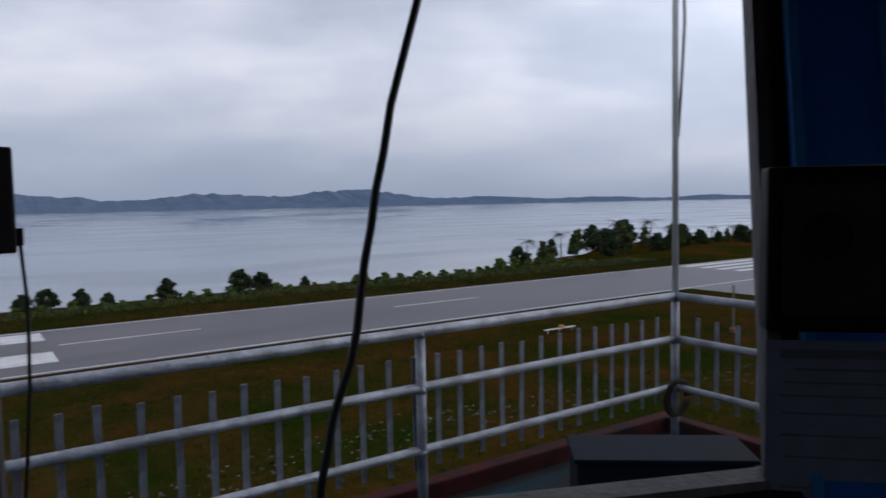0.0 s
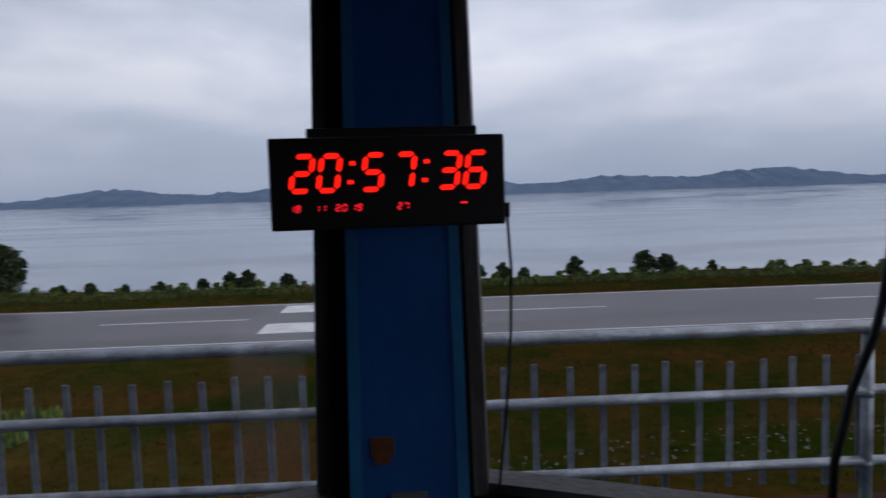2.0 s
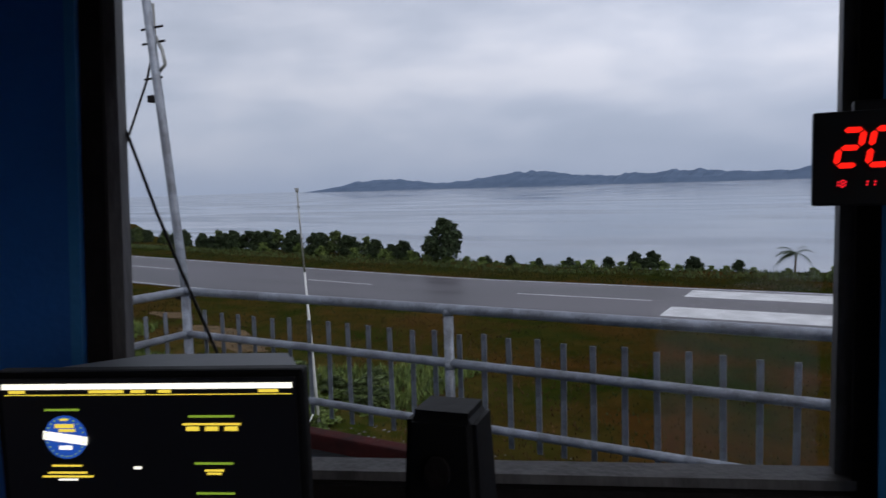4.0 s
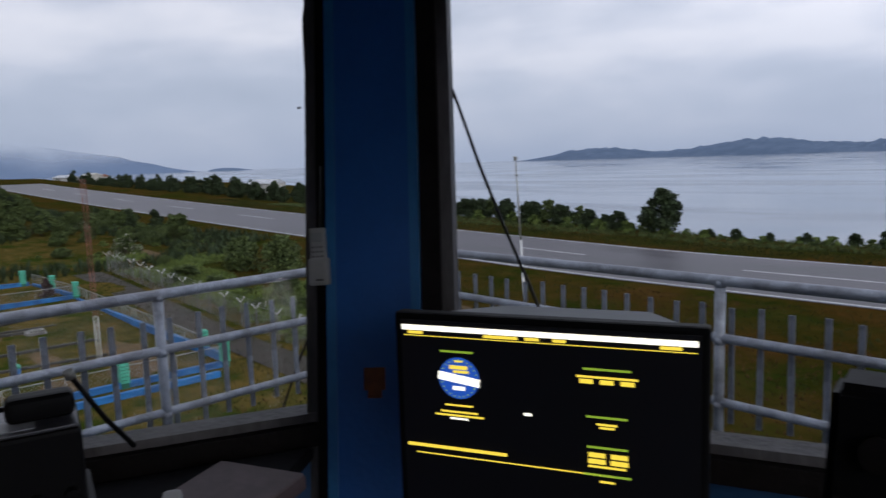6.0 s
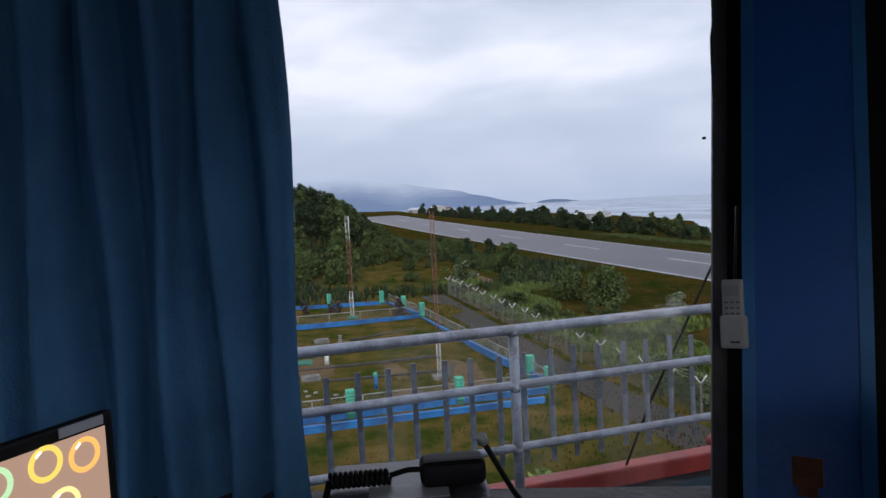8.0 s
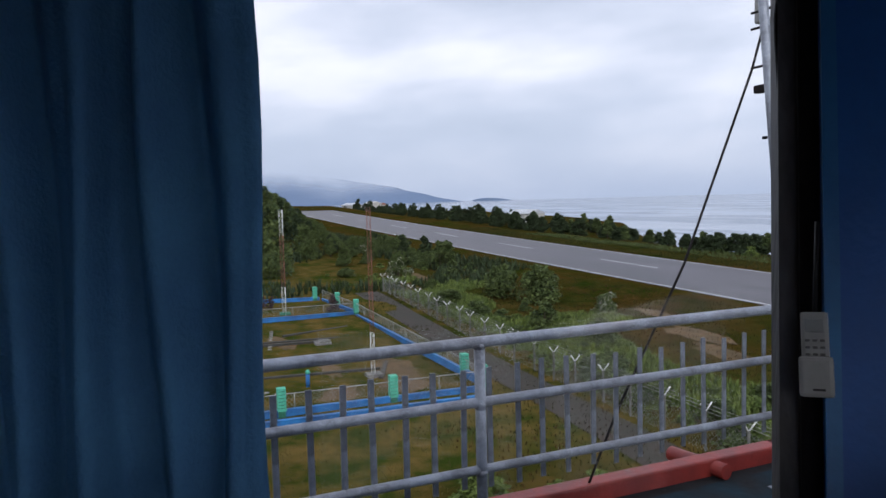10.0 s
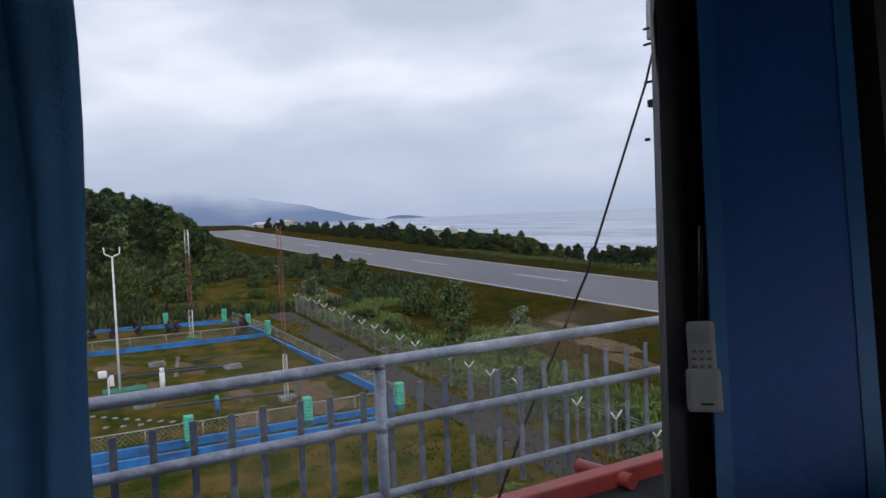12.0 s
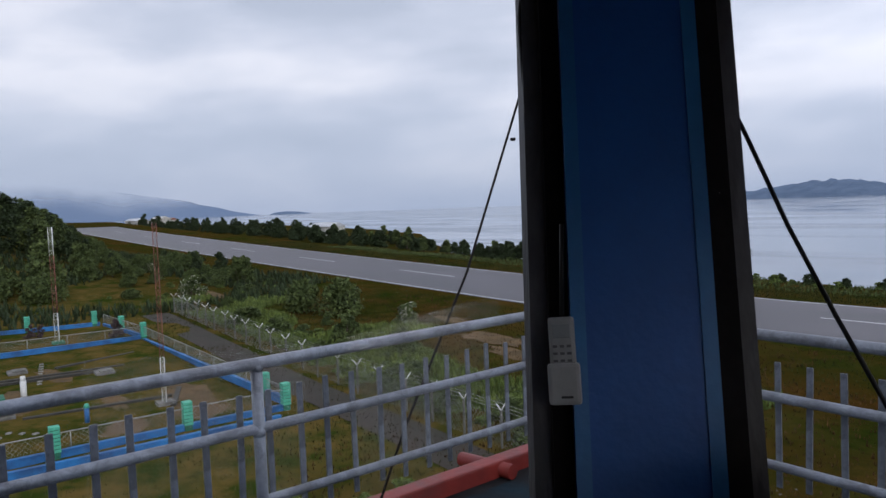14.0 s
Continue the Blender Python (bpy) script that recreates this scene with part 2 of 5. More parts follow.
sea_mat = mat("sea_water", (0.06, 0.105, 0.175), (0.05, 0.09, 0.15), rough=0.17, scale=0.004, fine=1.5, bump=0.0, vary=0.1)
nn, nl = sea_mat.node_tree.nodes, sea_mat.node_tree.links
s_map, s_noise, s_range = nn.new("ShaderNodeMapping"), nn.new("ShaderNodeTexNoise"), nn.new("ShaderNodeMapRange")
s_map.inputs["Scale"].default_value = (0.007, 0.02, 1)
s_noise.inputs["Scale"].default_value, s_noise.inputs["Detail"].default_value, s_noise.inputs["Distortion"].default_value = 1.0, 3, 1.2
for key, value in (("From Min", 0.4), ("From Max", 0.62), ("To Min", 0.05), ("To Max", 0.21)):
    s_range.inputs[key].default_value = value
nl.new(next(q for q in nn if q.type == "TEX_COORD").outputs["Object"], s_map.inputs[0])
nl.new(s_map.outputs[0], s_noise.inputs["Vector"])
nl.new(s_noise.outputs["Fac"], s_range.inputs["Value"])
nl.new(s_range.outputs[0], nn["Principled BSDF"].inputs["Roughness"])
sea = mesh_np("water", [(-4900, -300, SEA), (4900, -300, SEA), (4900, 4900, SEA), (-4900, 4900, SEA)], [(0, 1, 2, 3)], sea_mat)
tagged(sea, "calm grey sea under an overcast sky", "sea", kind="structure")

RW0, RW1 = 63.0, 86.2          # runway edges


def runway_strip(y0, y1, x0, x1, up, step=10.0):
    k = max(1, round((x1 - x0) / step))
    v, f = [], []
    for i in range(k + 1):
        x = x0 + (x1 - x0) * i / k
        z = GROUND + rise(x) + up
        v += [(x, y0, z), (x, y1, z)]
    for i in range(k):
        f.append((2 * i, 2 * i + 2, 2 * i + 3, 2 * i + 1))
    return v, f


rw_mat = mat("runway_asphalt", (0.105, 0.095, 0.108), (0.032, 0.028, 0.033), rough=0.42, spec=0.2, scale=0.16, fine=6, bump=0.2, vary=0.3, stretch=(0.25, 1.2, 1))
runway = mesh_np("runway", *runway_strip(RW0, RW1, -350, 420, 0.05), rw_mat)
tagged(runway, "worn grey asphalt runway, damp in patches", "runway", kind="structure")
paint = mat("runway_paint", (0.72, 0.72, 0.72), (0.5, 0.5, 0.5), rough=0.6, scale=0.6, fine=8, bump=0.05, vary=0.3)


def marking(name, y0, y1, x0, x1, label):
    ob = mesh_np(name, *runway_strip(y0, y1, x0, x1, 0.062), paint, runway)
    ob["label"] = label
    return ob


for y in (RW0 + 0.5, RW1 - 0.8):
    marking("edge_line", y, y + 0.35, -350, 260, "white painted edge line")
# far shore hills, the haze of distance painted into their blue-grey
HILLS = mat("haze_painted_hills", (0.15, 0.20, 0.285), (0.115, 0.16, 0.235), rough=1.0, scale=0.02, fine=0.08, bump=0.0, vary=0.3, spec=0.0)


def far_ridge(name, x0, x1, y_of, h_of, depth, step, label, material):
    n = int((x1 - x0) / step)
    v, f = [], []
    for i in range(n + 1):
        x = x0 + (x1 - x0) * i / n
        y, h = y_of(x), h_of(x)
        row = ((0.0, 0.0), (0.12, 0.42), (0.3, 0.72), (0.5, 1.0), (0.8, 0.6), (1.0, 0.0))
        for d, k in row:
            jag = 1 + 0.12 * noise.noise(Vector((x * 0.02, d * 9, 3)))
            v.append((x, y + d * depth, SEA - 1 + h * k * jag))
    for i in range(n):
        for k in range(5):
            a = i * 6 + k
            f.append((a, a + 6, a + 7, a + 1))
    ob = mesh_np(name, v, f, material, smooth=False)
    return tagged(ob, label, "hills", kind="structure")


def ridge_height(x):
    s = smooth01(-2530, -2200, x)
    broad = 47 + 11 * math.sin(x * 0.0088 + 0.4) + 9 * math.sin(x * 0.0049 + 1.0) + 7 * noise.noise(Vector((x * 0.012, 5, 0)))
    broad += 14 * smooth01(-300, 900, x)
    broad *= 1 - 0.62 * smooth01(1500, 2700, x)
    return s * (broad + 6 * noise.noise(Vector((x * 0.03, 0, 0))) + 5 * noise.noise(Vector((x * 0.09, 1, 0))))


far_ridge("backdrop_hills", -2500, 4300, lambda x: 2800 - 420 * smooth01(600, 4300, x), ridge_height, 420, 9, "wooded hills across the bay, painted haze blue-grey", HILLS)

# ---------------------------------------------------------------- balcony and railing
steel = mat("galvanised_paint", (0.44, 0.48, 0.55), (0.22, 0.23, 0.26), rough=0.42, metal=0.25, scale=7, fine=60, bump=0.3, vary=0.5)
picket_paint = mat("picket_paint", (0.30, 0.33, 0.38), (0.14, 0.15, 0.17), rough=0.55, metal=0.2, scale=9, fine=60, bump=0.2, vary=0.4)
roof_dark = mat("wet_roof_felt", (0.03, 0.03, 0.032), (0.012, 0.012, 0.013), rough=0.8, spec=0.1, scale=2.5, fine=30, bump=0.3, vary=0.4)
red_paint = mat("red_paint", (0.34, 0.035, 0.025), (0.2, 0.022, 0.018), rough=0.5, scale=4, fine=40, bump=0.2, vary=0.4)

# a darker red for the sea and apron sides of the kerb
red_dark = mat("dark_red_paint", (0.07, 0.016, 0.014), (0.025, 0.012, 0.012), rough=0.9, scale=4, fine=40, bump=0.3, vary=0.4, spec=0.1)

BAL = -0.22
deck = link_mesh("balcony_floor", box(2 * HALF + 0.9, 2 * HALF + 0.9, 0.16, (RCX, RCY, BAL - 0.08)), roof_dark)
tagged(deck, "dark wet felt roof round the tower cab", "balcony", kind="structure")
RAIL_Z = (0.904, 0.605, 0.266)
SIDES = (("W2", (RX0, RY1), (RX1, RY1)), ("W3", (RX0, RY1), (RX0, RCY - HALF)), ("W1", (RX1, RY1), (RX1, RCY - HALF)), ("W4", (RX0, RCY - HALF), (RX1, RCY - HALF)))


def railing():
    root = thing("railing", "grey painted pipe railing with flat pickets round the balcony", "railing")
    posts = set()
    for key, a, b in SIDES:
        a3, b3 = Vector((*a, 0)), Vector((*b, 0))
        d = (b3 - a3).normalized()
        out = Vector((d.y, -d.x, 0))
        if out.dot(Vector((RCX, RCY, 0)) - a3) > 0:
            out = -out
        for z, r in zip(RAIL_Z, (0.028, 0.0245, 0.0225)):
            up = Vector((0, 0, z))
            part("rail", tube([a3 + up, b3 + up], r, 14), steel, root)
        for i in range(5):
            along = i * 2.085 if key == "W2" else i * 2.045
            p = a3 + d * (along if i < 4 else (b3 - a3).length)
            k = (round(p.x, 2), round(p.y, 2))
            if k in posts:
                continue
            posts.add(k)
            bm = tube([p + Vector((0, 0, BAL)), p + Vector((0, 0, RAIL_Z[0]))], 0.027, 14)
            box(0.14, 0.14, 0.012, p + Vector((0, 0, BAL + 0.006)), 0.002, bm)
            for z in RAIL_Z:
                tube([p + Vector((0, 0, z - 0.034)), p + Vector((0, 0, z + 0.0))], 0.030, 12, bm, taper=0.0285)
            part("post", bm, steel, root)
        # pickets stand on the outer side of the two lower rails
        L = (b3 - a3).length
        k = int(L / 0.151)
        meshes = []
        for v in range(3):
            mb = box(0.030, 0.008, 0.60 + 0.012 * v, (0, 0, 0), 0.0012, seg=1)
            me = bpy.data.meshes.new("picket")
            mb.to_mesh(me)
            mb.free()
            me.materials.append(picket_paint)
            meshes.append(me)
        rnd = random.Random(int(a[0] * 10) + int(b[1] * 3) + 90)
        for i in range(1, k):
            p = a3 + d * (i * L / k + rnd.uniform(-0.008, 0.008)) + out * 0.034
            ob = new("picket", meshes[rnd.randrange(3)])
            ob.parent = root
            ob.matrix_basis = Matrix.Translation(p + Vector((0, 0, 0.46 + rnd.uniform(-0.008, 0.008)))) @ Matrix.Rotation(math.atan2(d.y, d.x), 4, "Z") @ Matrix.Rotation(rnd.uniform(-0.012, 0.012), 4, "Y")
    return root


railing()

# red kerb round the balcony's edge
for name, a, b in (("kerb_sea", (RX0 - 0.42, RY1 + 0.42), (RX1 + 0.42, RY1 + 0.42)), ("kerb_garden", (RX0 - 0.42, RY1 + 0.36), (RX0 - 0.42, RCY - HALF)), ("kerb_apron", (RX1 + 0.42, RY1 + 0.36), (RX1 + 0.42, RCY - HALF))):
    dx, dy = b[0] - a[0], b[1] - a[1]
    bm = box(abs(dx) + 0.12 if dx else 0.12, abs(dy) if dy else 0.12, 0.16, ((a[0] + b[0]) / 2, (a[1] + b[1]) / 2, BAL + 0.03), 0.015)
    tagged(link_mesh(name, bm, red_paint if name == "kerb_garden" else red_dark), "red painted kerb along the balcony edge", "kerb", kind="structure")

# ---------------------------------------------------------------- tower cab
def corner(k, z, r_off=0.0):
    """Corner k of the cab at height z: 0 is the one towards the runway, counting towards the garden."""
    a = math.pi / 2 + k * math.pi / 4
    r = R_SILL + r_off + LEAN * (z - SILL) / math.cos(math.pi / 8)
    return Vector((CX + r * math.cos(a), CY + r * math.sin(a), z))


blue = mat("blue_pillar_paint", (0.010, 0.115, 0.42), (0.008, 0.09, 0.33), rough=0.45, scale=3, fine=70, bump=0.08, vary=0.12)
black = mat("dark_frame_paint", (0.020, 0.016, 0.016), (0.010, 0.008, 0.008), rough=0.7, scale=6, fine=60, bump=0.2, vary=0.4, spec=0.15)
alu = mat("weathered_frame", (0.19, 0.18, 0.185), (0.07, 0.065, 0.065), rough=0.6, scale=6, fine=50, bump=0.25, vary=0.5, stretch=(1, 1, 0.25))
wall_blue = mat("blue_wall_paint", (0.02, 0.10, 0.27), (0.015, 0.08, 0.22), rough=0.6, scale=2, fine=50, bump=0.1, vary=0.2)


def prism(quad_bottom, quad_top, bm=None):
    """A leaning bar from four corners below to four above."""
    bm = bm or bmesh.new()
    a = [bm.verts.new(p) for p in quad_bottom]
    b = [bm.verts.new(p) for p in quad_top]
    n = len(a)
    bm.faces.new(a[::-1])
    bm.faces.new(b)
    for i in range(n):
        bm.faces.new((a[i], a[(i + 1) % n], b[(i + 1) % n], b[i]))
    bmesh.ops.recalc_face_normals(bm, faces=bm.faces[:])
    return bm


def side_dirs(k):
    """Along-wall directions from corner k to k+1 (towards the garden) and to k-1, at one height."""
    c = corner(k, SILL)
    return (corner(k + 1, SILL) - c).normalized(), (corner(k - 1, SILL) - c).normalized()


PILLAR_SLIDE = 0.045          # the runway pillar sits a little off its corner, towards the garden


def pillar(k):
    """The pillar in corner k: a boxed blue face inside, dark window frames on both sides."""
    root = thing("pillar_%d" % k, "blue boxed pillar between dark leaning window frames", "pillar", kind="structure")
    u, v = side_dirs(k)
    inward = (Vector((CX, CY, 0)) - Vector((corner(k, 0).x, corner(k, 0).y, 0))).normalized()
    tang = Vector((-inward.y, inward.x, 0))

    slide = tang * {0: -PILLAR_SLIDE, 7: -0.105}.get(k, 0.0)
    half_face = 0.122 if k == 0 else 0.113

    def ring(z, half, near, far):
        c = corner(k, z) + slide
        return [c + inward * near - tang * half, c + inward * near + tang * half, c + inward * far + tang * half, c + inward * far - tang * half]
    z0, z1 = -0.10, HEAD + 0.3
    bm = prism(ring(z0, half_face, 0.16, 0.0), ring(z1, half_face, 0.16, 0.0))
    bmesh.ops.bevel(bm, geom=bm.edges[:], offset=0.006, segments=2, affect="EDGES")
    part("face", bm, blue, root, "blue painted face board")
    for s in (-1, 1):
        e = u if s * u.dot(tang) > 0 else v
        # dark frame post beside the face, set back from it
        lo = corner(k, z0) + slide + inward * 0.115 + tang * s * (half_face + 0.002)
        hi = corner(k, z1) + slide + inward * 0.115 + tang * s * (half_face + 0.002)
        wide = (0.0 if u.dot(tang) * s > 0 else -0.032) if k == 0 else (-0.012 if u.dot(tang) * s > 0 else 0.004)
        q = [Vector((0, 0, 0)), tang * s * (0.045 + wide), tang * s * (0.055 + wide) - inward * 0.10, -inward * 0.10]
        bm = prism([lo + p for p in q], [hi + p for p in q])
        part("frame_post", bm, black, root, "dark brown window frame post")
        # strip of lighter blue along each edge of the face
        q = [Vector((0, 0, 0)), tang * s * 0.024, tang * s * 0.024 - inward * 0.012, -inward * 0.012]
        o = inward * 0.048 - tang * s * 0.024
        bm = prism([lo + p + o for p in q], [hi + p + o for p in q])
        part("edge_strip", bm, mat("blue_strip", (0.03, 0.20, 0.46), (0.02, 0.14, 0.36), rough=0.4), root)
        # weathered outer strip against the glass
        q = [Vector((0, 0, 0)), tang * s * 0.030, tang * s * 0.04 - inward * 0.06, -inward * 0.06]
        o = tang * s * (0.047 + wide) - inward * 0.022
        bm = prism([lo + p + o for p in q], [hi + p + o for p in q])
        part("outer_strip", bm, alu, root, "weathered metal glazing strip")
    return root


for k in range(8):
    pillar(k)


def wall_side(k, covered=False):
    """The wall under the glass, the sill and the head between corner k and k+1."""
    u = (corner(k + 1, SILL) - corner(k, SILL)).normalized()
    n_out = Vector((u.y, -u.x, 0))
    if n_out.dot(corner(k, SILL) - Vector((CX, CY, SILL))) < 0:
        n_out = -n_out

    def slab(za, zb, inn, out, inset=0.0):
        qa = [corner(k, za) + u * inset - n_out * inn, corner(k + 1, za) - u * inset - n_out * inn, corner(k + 1, za) - u * inset + n_out * out, corner(k, za) + u * inset + n_out * out]
        qb = [corner(k, zb) + u * inset - n_out * inn, corner(k + 1, zb) - u * inset - n_out * inn, corner(k + 1, zb) - u * inset + n_out * out, corner(k, zb) + u * inset + n_out * out]
        return prism(qa, qb)
    tagged(link_mesh("wall_%d" % k, slab(-0.1, SILL - 0.05, 0.02, 0.12), wall_blue), "blue painted wall under the window", "wall", kind="structure")
    win = thing("window_%d" % k, "outward-leaning window in a dark frame", "window", kind="structure")
    part("window_sill", slab(SILL - 0.05, SILL, 0.05, 0.10), black, win, "dark sill")
    part("sill_strip", slab(SILL + 0.002, SILL + 0.022, 0.028, 0.05, 0.05), alu, win, "weathered grey glazing strip")
    part("window_head", slab(HEAD, HEAD + 0.3, 0.05, 0.12), black, win, "dark window head")
    if covered:
        # unseen dark panel closing the window, added to keep daylight off the pillars
        part("shutter", slab(SILL, HEAD, -0.02, 0.06), mat("light_block_panel", (0.03, 0.05, 0.08), rough=0.8), win, "unseen dark panel added to keep daylight out")
    else:
        pane = part("pane", slab(SILL, HEAD, -0.055, 0.061, 0.05), glass, win, "slightly dirty window pane")
        pane.visible_shadow = False
    return win


glass = bpy.data.materials.new("window_glass")
glass.use_nodes = True
gn, gl = glass.node_tree.nodes, glass.node_tree.links
gn.clear()
g_out, g_mix, g_tr, g_gl, g_fr = (gn.new("ShaderNode" + k) for k in ("OutputMaterial", "MixShader", "BsdfTransparent", "BsdfGlossy", "Fresnel"))
g_gl.inputs["Roughness"].default_value = 0.02
g_tr.inputs["Color"].default_value = (0.94, 0.95, 0.96, 1)
g_fr.inputs["IOR"].default_value = 1.17
gl.new(g_fr.outputs[0], g_mix.inputs[0])
gl.new(g_tr.outputs[0], g_mix.inputs[1])
gl.new(g_gl.outputs[0], g_mix.inputs[2])
gl.new(g_mix.outputs[0], g_out.inputs[0])

# windows 3 and 4, never in view, are blocked to darken the cab
for k in range(8):
    wall_side(k, covered=k in (3, 4))


def octagon(z, grow, thick, name, material, label, cat):
    bm = bmesh.new()
    lo = [bm.verts.new(corner(k, z, grow)) for k in range(8)]
    hi = [bm.verts.new(Vector((corner(k, z, grow).x, corner(k, z, grow).y, z + thick))) for k in range(8)]
    bm.faces.new(lo[::-1])
    bm.faces.new(hi)
    for k in range(8):
        bm.faces.new((lo[k], lo[(k + 1) % 8], hi[(k + 1) % 8], hi[k]))
    return tagged(link_mesh(name, bm, material), label, cat, kind="structure")


octagon(0.0, 0.05, 0.02, "floor", mat("cab_floor", (0.10, 0.10, 0.11), rough=0.5), "dark vinyl cab floor", "floor")
octagon(HEAD + 0.24, 0.3, 0.12, "ceiling", mat("cab_ceiling", (0.22, 0.22, 0.23), rough=0.8), "plain grey cab ceiling", "ceiling")

# ---------------------------------------------------------------- runway markings, taxiway
for y0, y1 in ((67.6, 72.8), (79.4, 84.4)):
    marking("aiming_bar", y0, y1, -14.6, 7.2, "broad white aiming bar")
for x0, x1 in ((-64.4, -53.6), (-32.8, -17.2), (8.0, 21.3), (44.7, 58.0)):
    marking("centre_dash", 75.6, 76.0, x0, x1, "faded white centre line dash")
for i in range(6):
    marking("centre_dash", 75.6, 76.0, -108 - 40 * i, -92 - 40 * i, "faded white centre line dash")
for i in range(6):
    marking("threshold_stripe", 64.6 + 3.6 * i, 66.4 + 3.6 * i, 112, 134, "white threshold stripe")
taxi = mesh_np("taxiway", *runway_strip(30, RW0, 86, 160, 0.047), rw_mat)
tagged(taxi, "grey asphalt taxiway joining the runway", "taxiway", kind="structure")

# ---------------------------------------------------------------- plants
leaf_dark = mat("leaf_dark", (0.045, 0.065, 0.024), (0.025, 0.04, 0.017), rough=0.7, scale=0.8, fine=6, bump=0, vary=0.3, island=True, spec=0.2)
leaf_mid = mat("leaf_mid", (0.105, 0.135, 0.04), (0.055, 0.08, 0.026), rough=0.7, scale=0.8, fine=6, bump=0, vary=0.3, island=True, spec=0.2)
leaf_fresh = mat("leaf_fresh", (0.15, 0.19, 0.045), (0.08, 0.12, 0.03), rough=0.7, scale=0.8, fine=6, bump=0, vary=0.3, island=True, spec=0.2)
flower_white = mat("white_flower", (0.55, 0.55, 0.45), rough=0.8, scale=5, bump=0, island=True)
bark = mat("bark", (0.12, 0.09, 0.065), (0.06, 0.045, 0.035), rough=0.9, scale=3, fine=20, bump=0.5, vary=0.4, stretch=(1, 1, 0.2))


def leaf_quads(rng, centres, radii, n, size, flat=0.75):
    """Leaf tufts scattered through and over blobs: vertices and quads."""
    k = rng.integers(0, len(centres), n)
    d = rng.normal(size=(n, 3))
    d /= np.linalg.norm(d, axis=1, keepdims=True)
    rad = (rng.uniform(0.2, 1.0, n) ** 0.45 * rng.uniform(0.85, 1.35, n))[:, None]
    p = np.asarray(centres)[k] + d * rad * np.asarray(radii)[k][:, None] * np.array((1, 1, flat))
    a = rng.normal(size=(n, 3)) + d * 0.3
    a /= np.linalg.norm(a, axis=1, keepdims=True)
    b = np.cross(a, rng.normal(size=(n, 3)))
    b /= np.linalg.norm(b, axis=1, keepdims=True)
    s = (size * rng.uniform(0.55, 1.35, n))[:, None]
    v = np.stack([p - a * s, p + b * s * 0.45, p + a * s, p - b * s * 0.45], axis=1).reshape(-1, 3)
    f = np.arange(4 * n).reshape(-1, 4)
    return v, f


def crown_blobs(rng, w, h, base, n):
    c, r = [], []
    for i in range(n):
        t = i / max(1, n - 1)
        rr = w * 0.5 * (0.20 + 0.20 * rng.random()) * (1.15 - 0.5 * t)
        reach = max(0.02, w * 0.5 - rr) * (1 - 0.75 * t * t)
        ang = rng.uniform(0, math.tau)
        q = reach * math.sqrt(rng.random())
        c.append((q * math.cos(ang), q * math.sin(ang), base + (h - base - rr * 0.8) * (0.12 + 0.88 * t)))
        r.append(rr)
    return c, r


def build_tree(seed, h, w, base, leaves, size, leaf, label, name="tree", blobs=14, flowers=0, category="tree"):
    rng = np.random.default_rng(seed)
    root = thing(name, label, category, pose(0, -60, -40))
    c, r = crown_blobs(rng, w, h, base, blobs)
    bm = tube([(0, 0, -0.3), (0.04 * h * (rng.random() - 0.5), 0, h * 0.3), (0.08 * h * (rng.random() - 0.5), 0.03 * h, h * 0.62)], 0.035 * h, 8, taper=0.014 * h)
    for i in range(min(7, blobs)):
        p = Vector(c[i * (blobs // min(7, blobs))])
        s = Vector((0, 0, base * 0.75 + 0.1 * h * rng.random()))
        tube([s, s.lerp(p, 0.5) + Vector((0, 0, -0.04 * h)), p], 0.013 * h, 5, bm, taper=0.004 * h)
    part("trunk", bm, bark, root, "brown bark", True)
    v, f = leaf_quads(rng, c, r, leaves, size)
    mesh_np("crown", v, f, leaf, root)
    if flowers:
        v, f = leaf_quads(rng, c, [q * 1.08 for q in r], flowers, size * 0.8)
        mesh_np("blossom", v, f, flower_white, root, "white blossom")
    return root


def build_palm(seed, h, fronds, leaf):
    rng = np.random.default_rng(seed)
    root = thing("palm_tree", "coconut palm with a shaggy dark crown", "palm", pose(0, -60, -40))
    part("trunk", tube([(0, 0, -0.3), (0.12, 0, h * 0.5), (0.35, 0.1, h)], 0.16, 8, taper=0.1), bark, root, "ringed grey trunk", True)
    v, f = [], []
    for i in range(fronds):
        a, up, L = rng.uniform(0, math.tau), rng.uniform(-0.25, 0.95), rng.uniform(2.0, 2.8)
        d = Vector((math.cos(a), math.sin(a), 0))
        side = Vector((-d.y, d.x, 0))
        for k in range(11):
            t = (k + 1) / 11
            p = Vector((0.35, 0.1, h)) + d * L * t * (1 - 0.12 * up) + Vector((0, 0, L * (up * t - 0.75 * t * t)))
            ll = 0.75 * math.sin(math.pi * min(1, 0.15 + 0.85 * t)) + 0.1
            for s in (-1, 1):
                tip = p + side * s * ll * 0.8 + d * 0.25 + Vector((0, 0, -0.35 * ll))
                n = len(v)
                v += [p, p + d * 0.13, tip]
                f.append((n, n + 1, n + 2))
    mesh_np("crown", v, f, leaf, root)
    return root


def put(src, x, y, scale=1.0, turn=0.0, wide=1.0, dz=0.0, z=None, own=True):
    if own and x < -25 and y < 60:
        x, y = garden(x, y)
    zz = ground_z(x, y) - 0.05 + dz if z is None else z
    return copy_thing(src, Matrix.Translation((x, y, zz)) @ Matrix.Rotation(turn, 4, "Z") @ Matrix.Diagonal((scale * wide, scale * wide, scale, 1)))


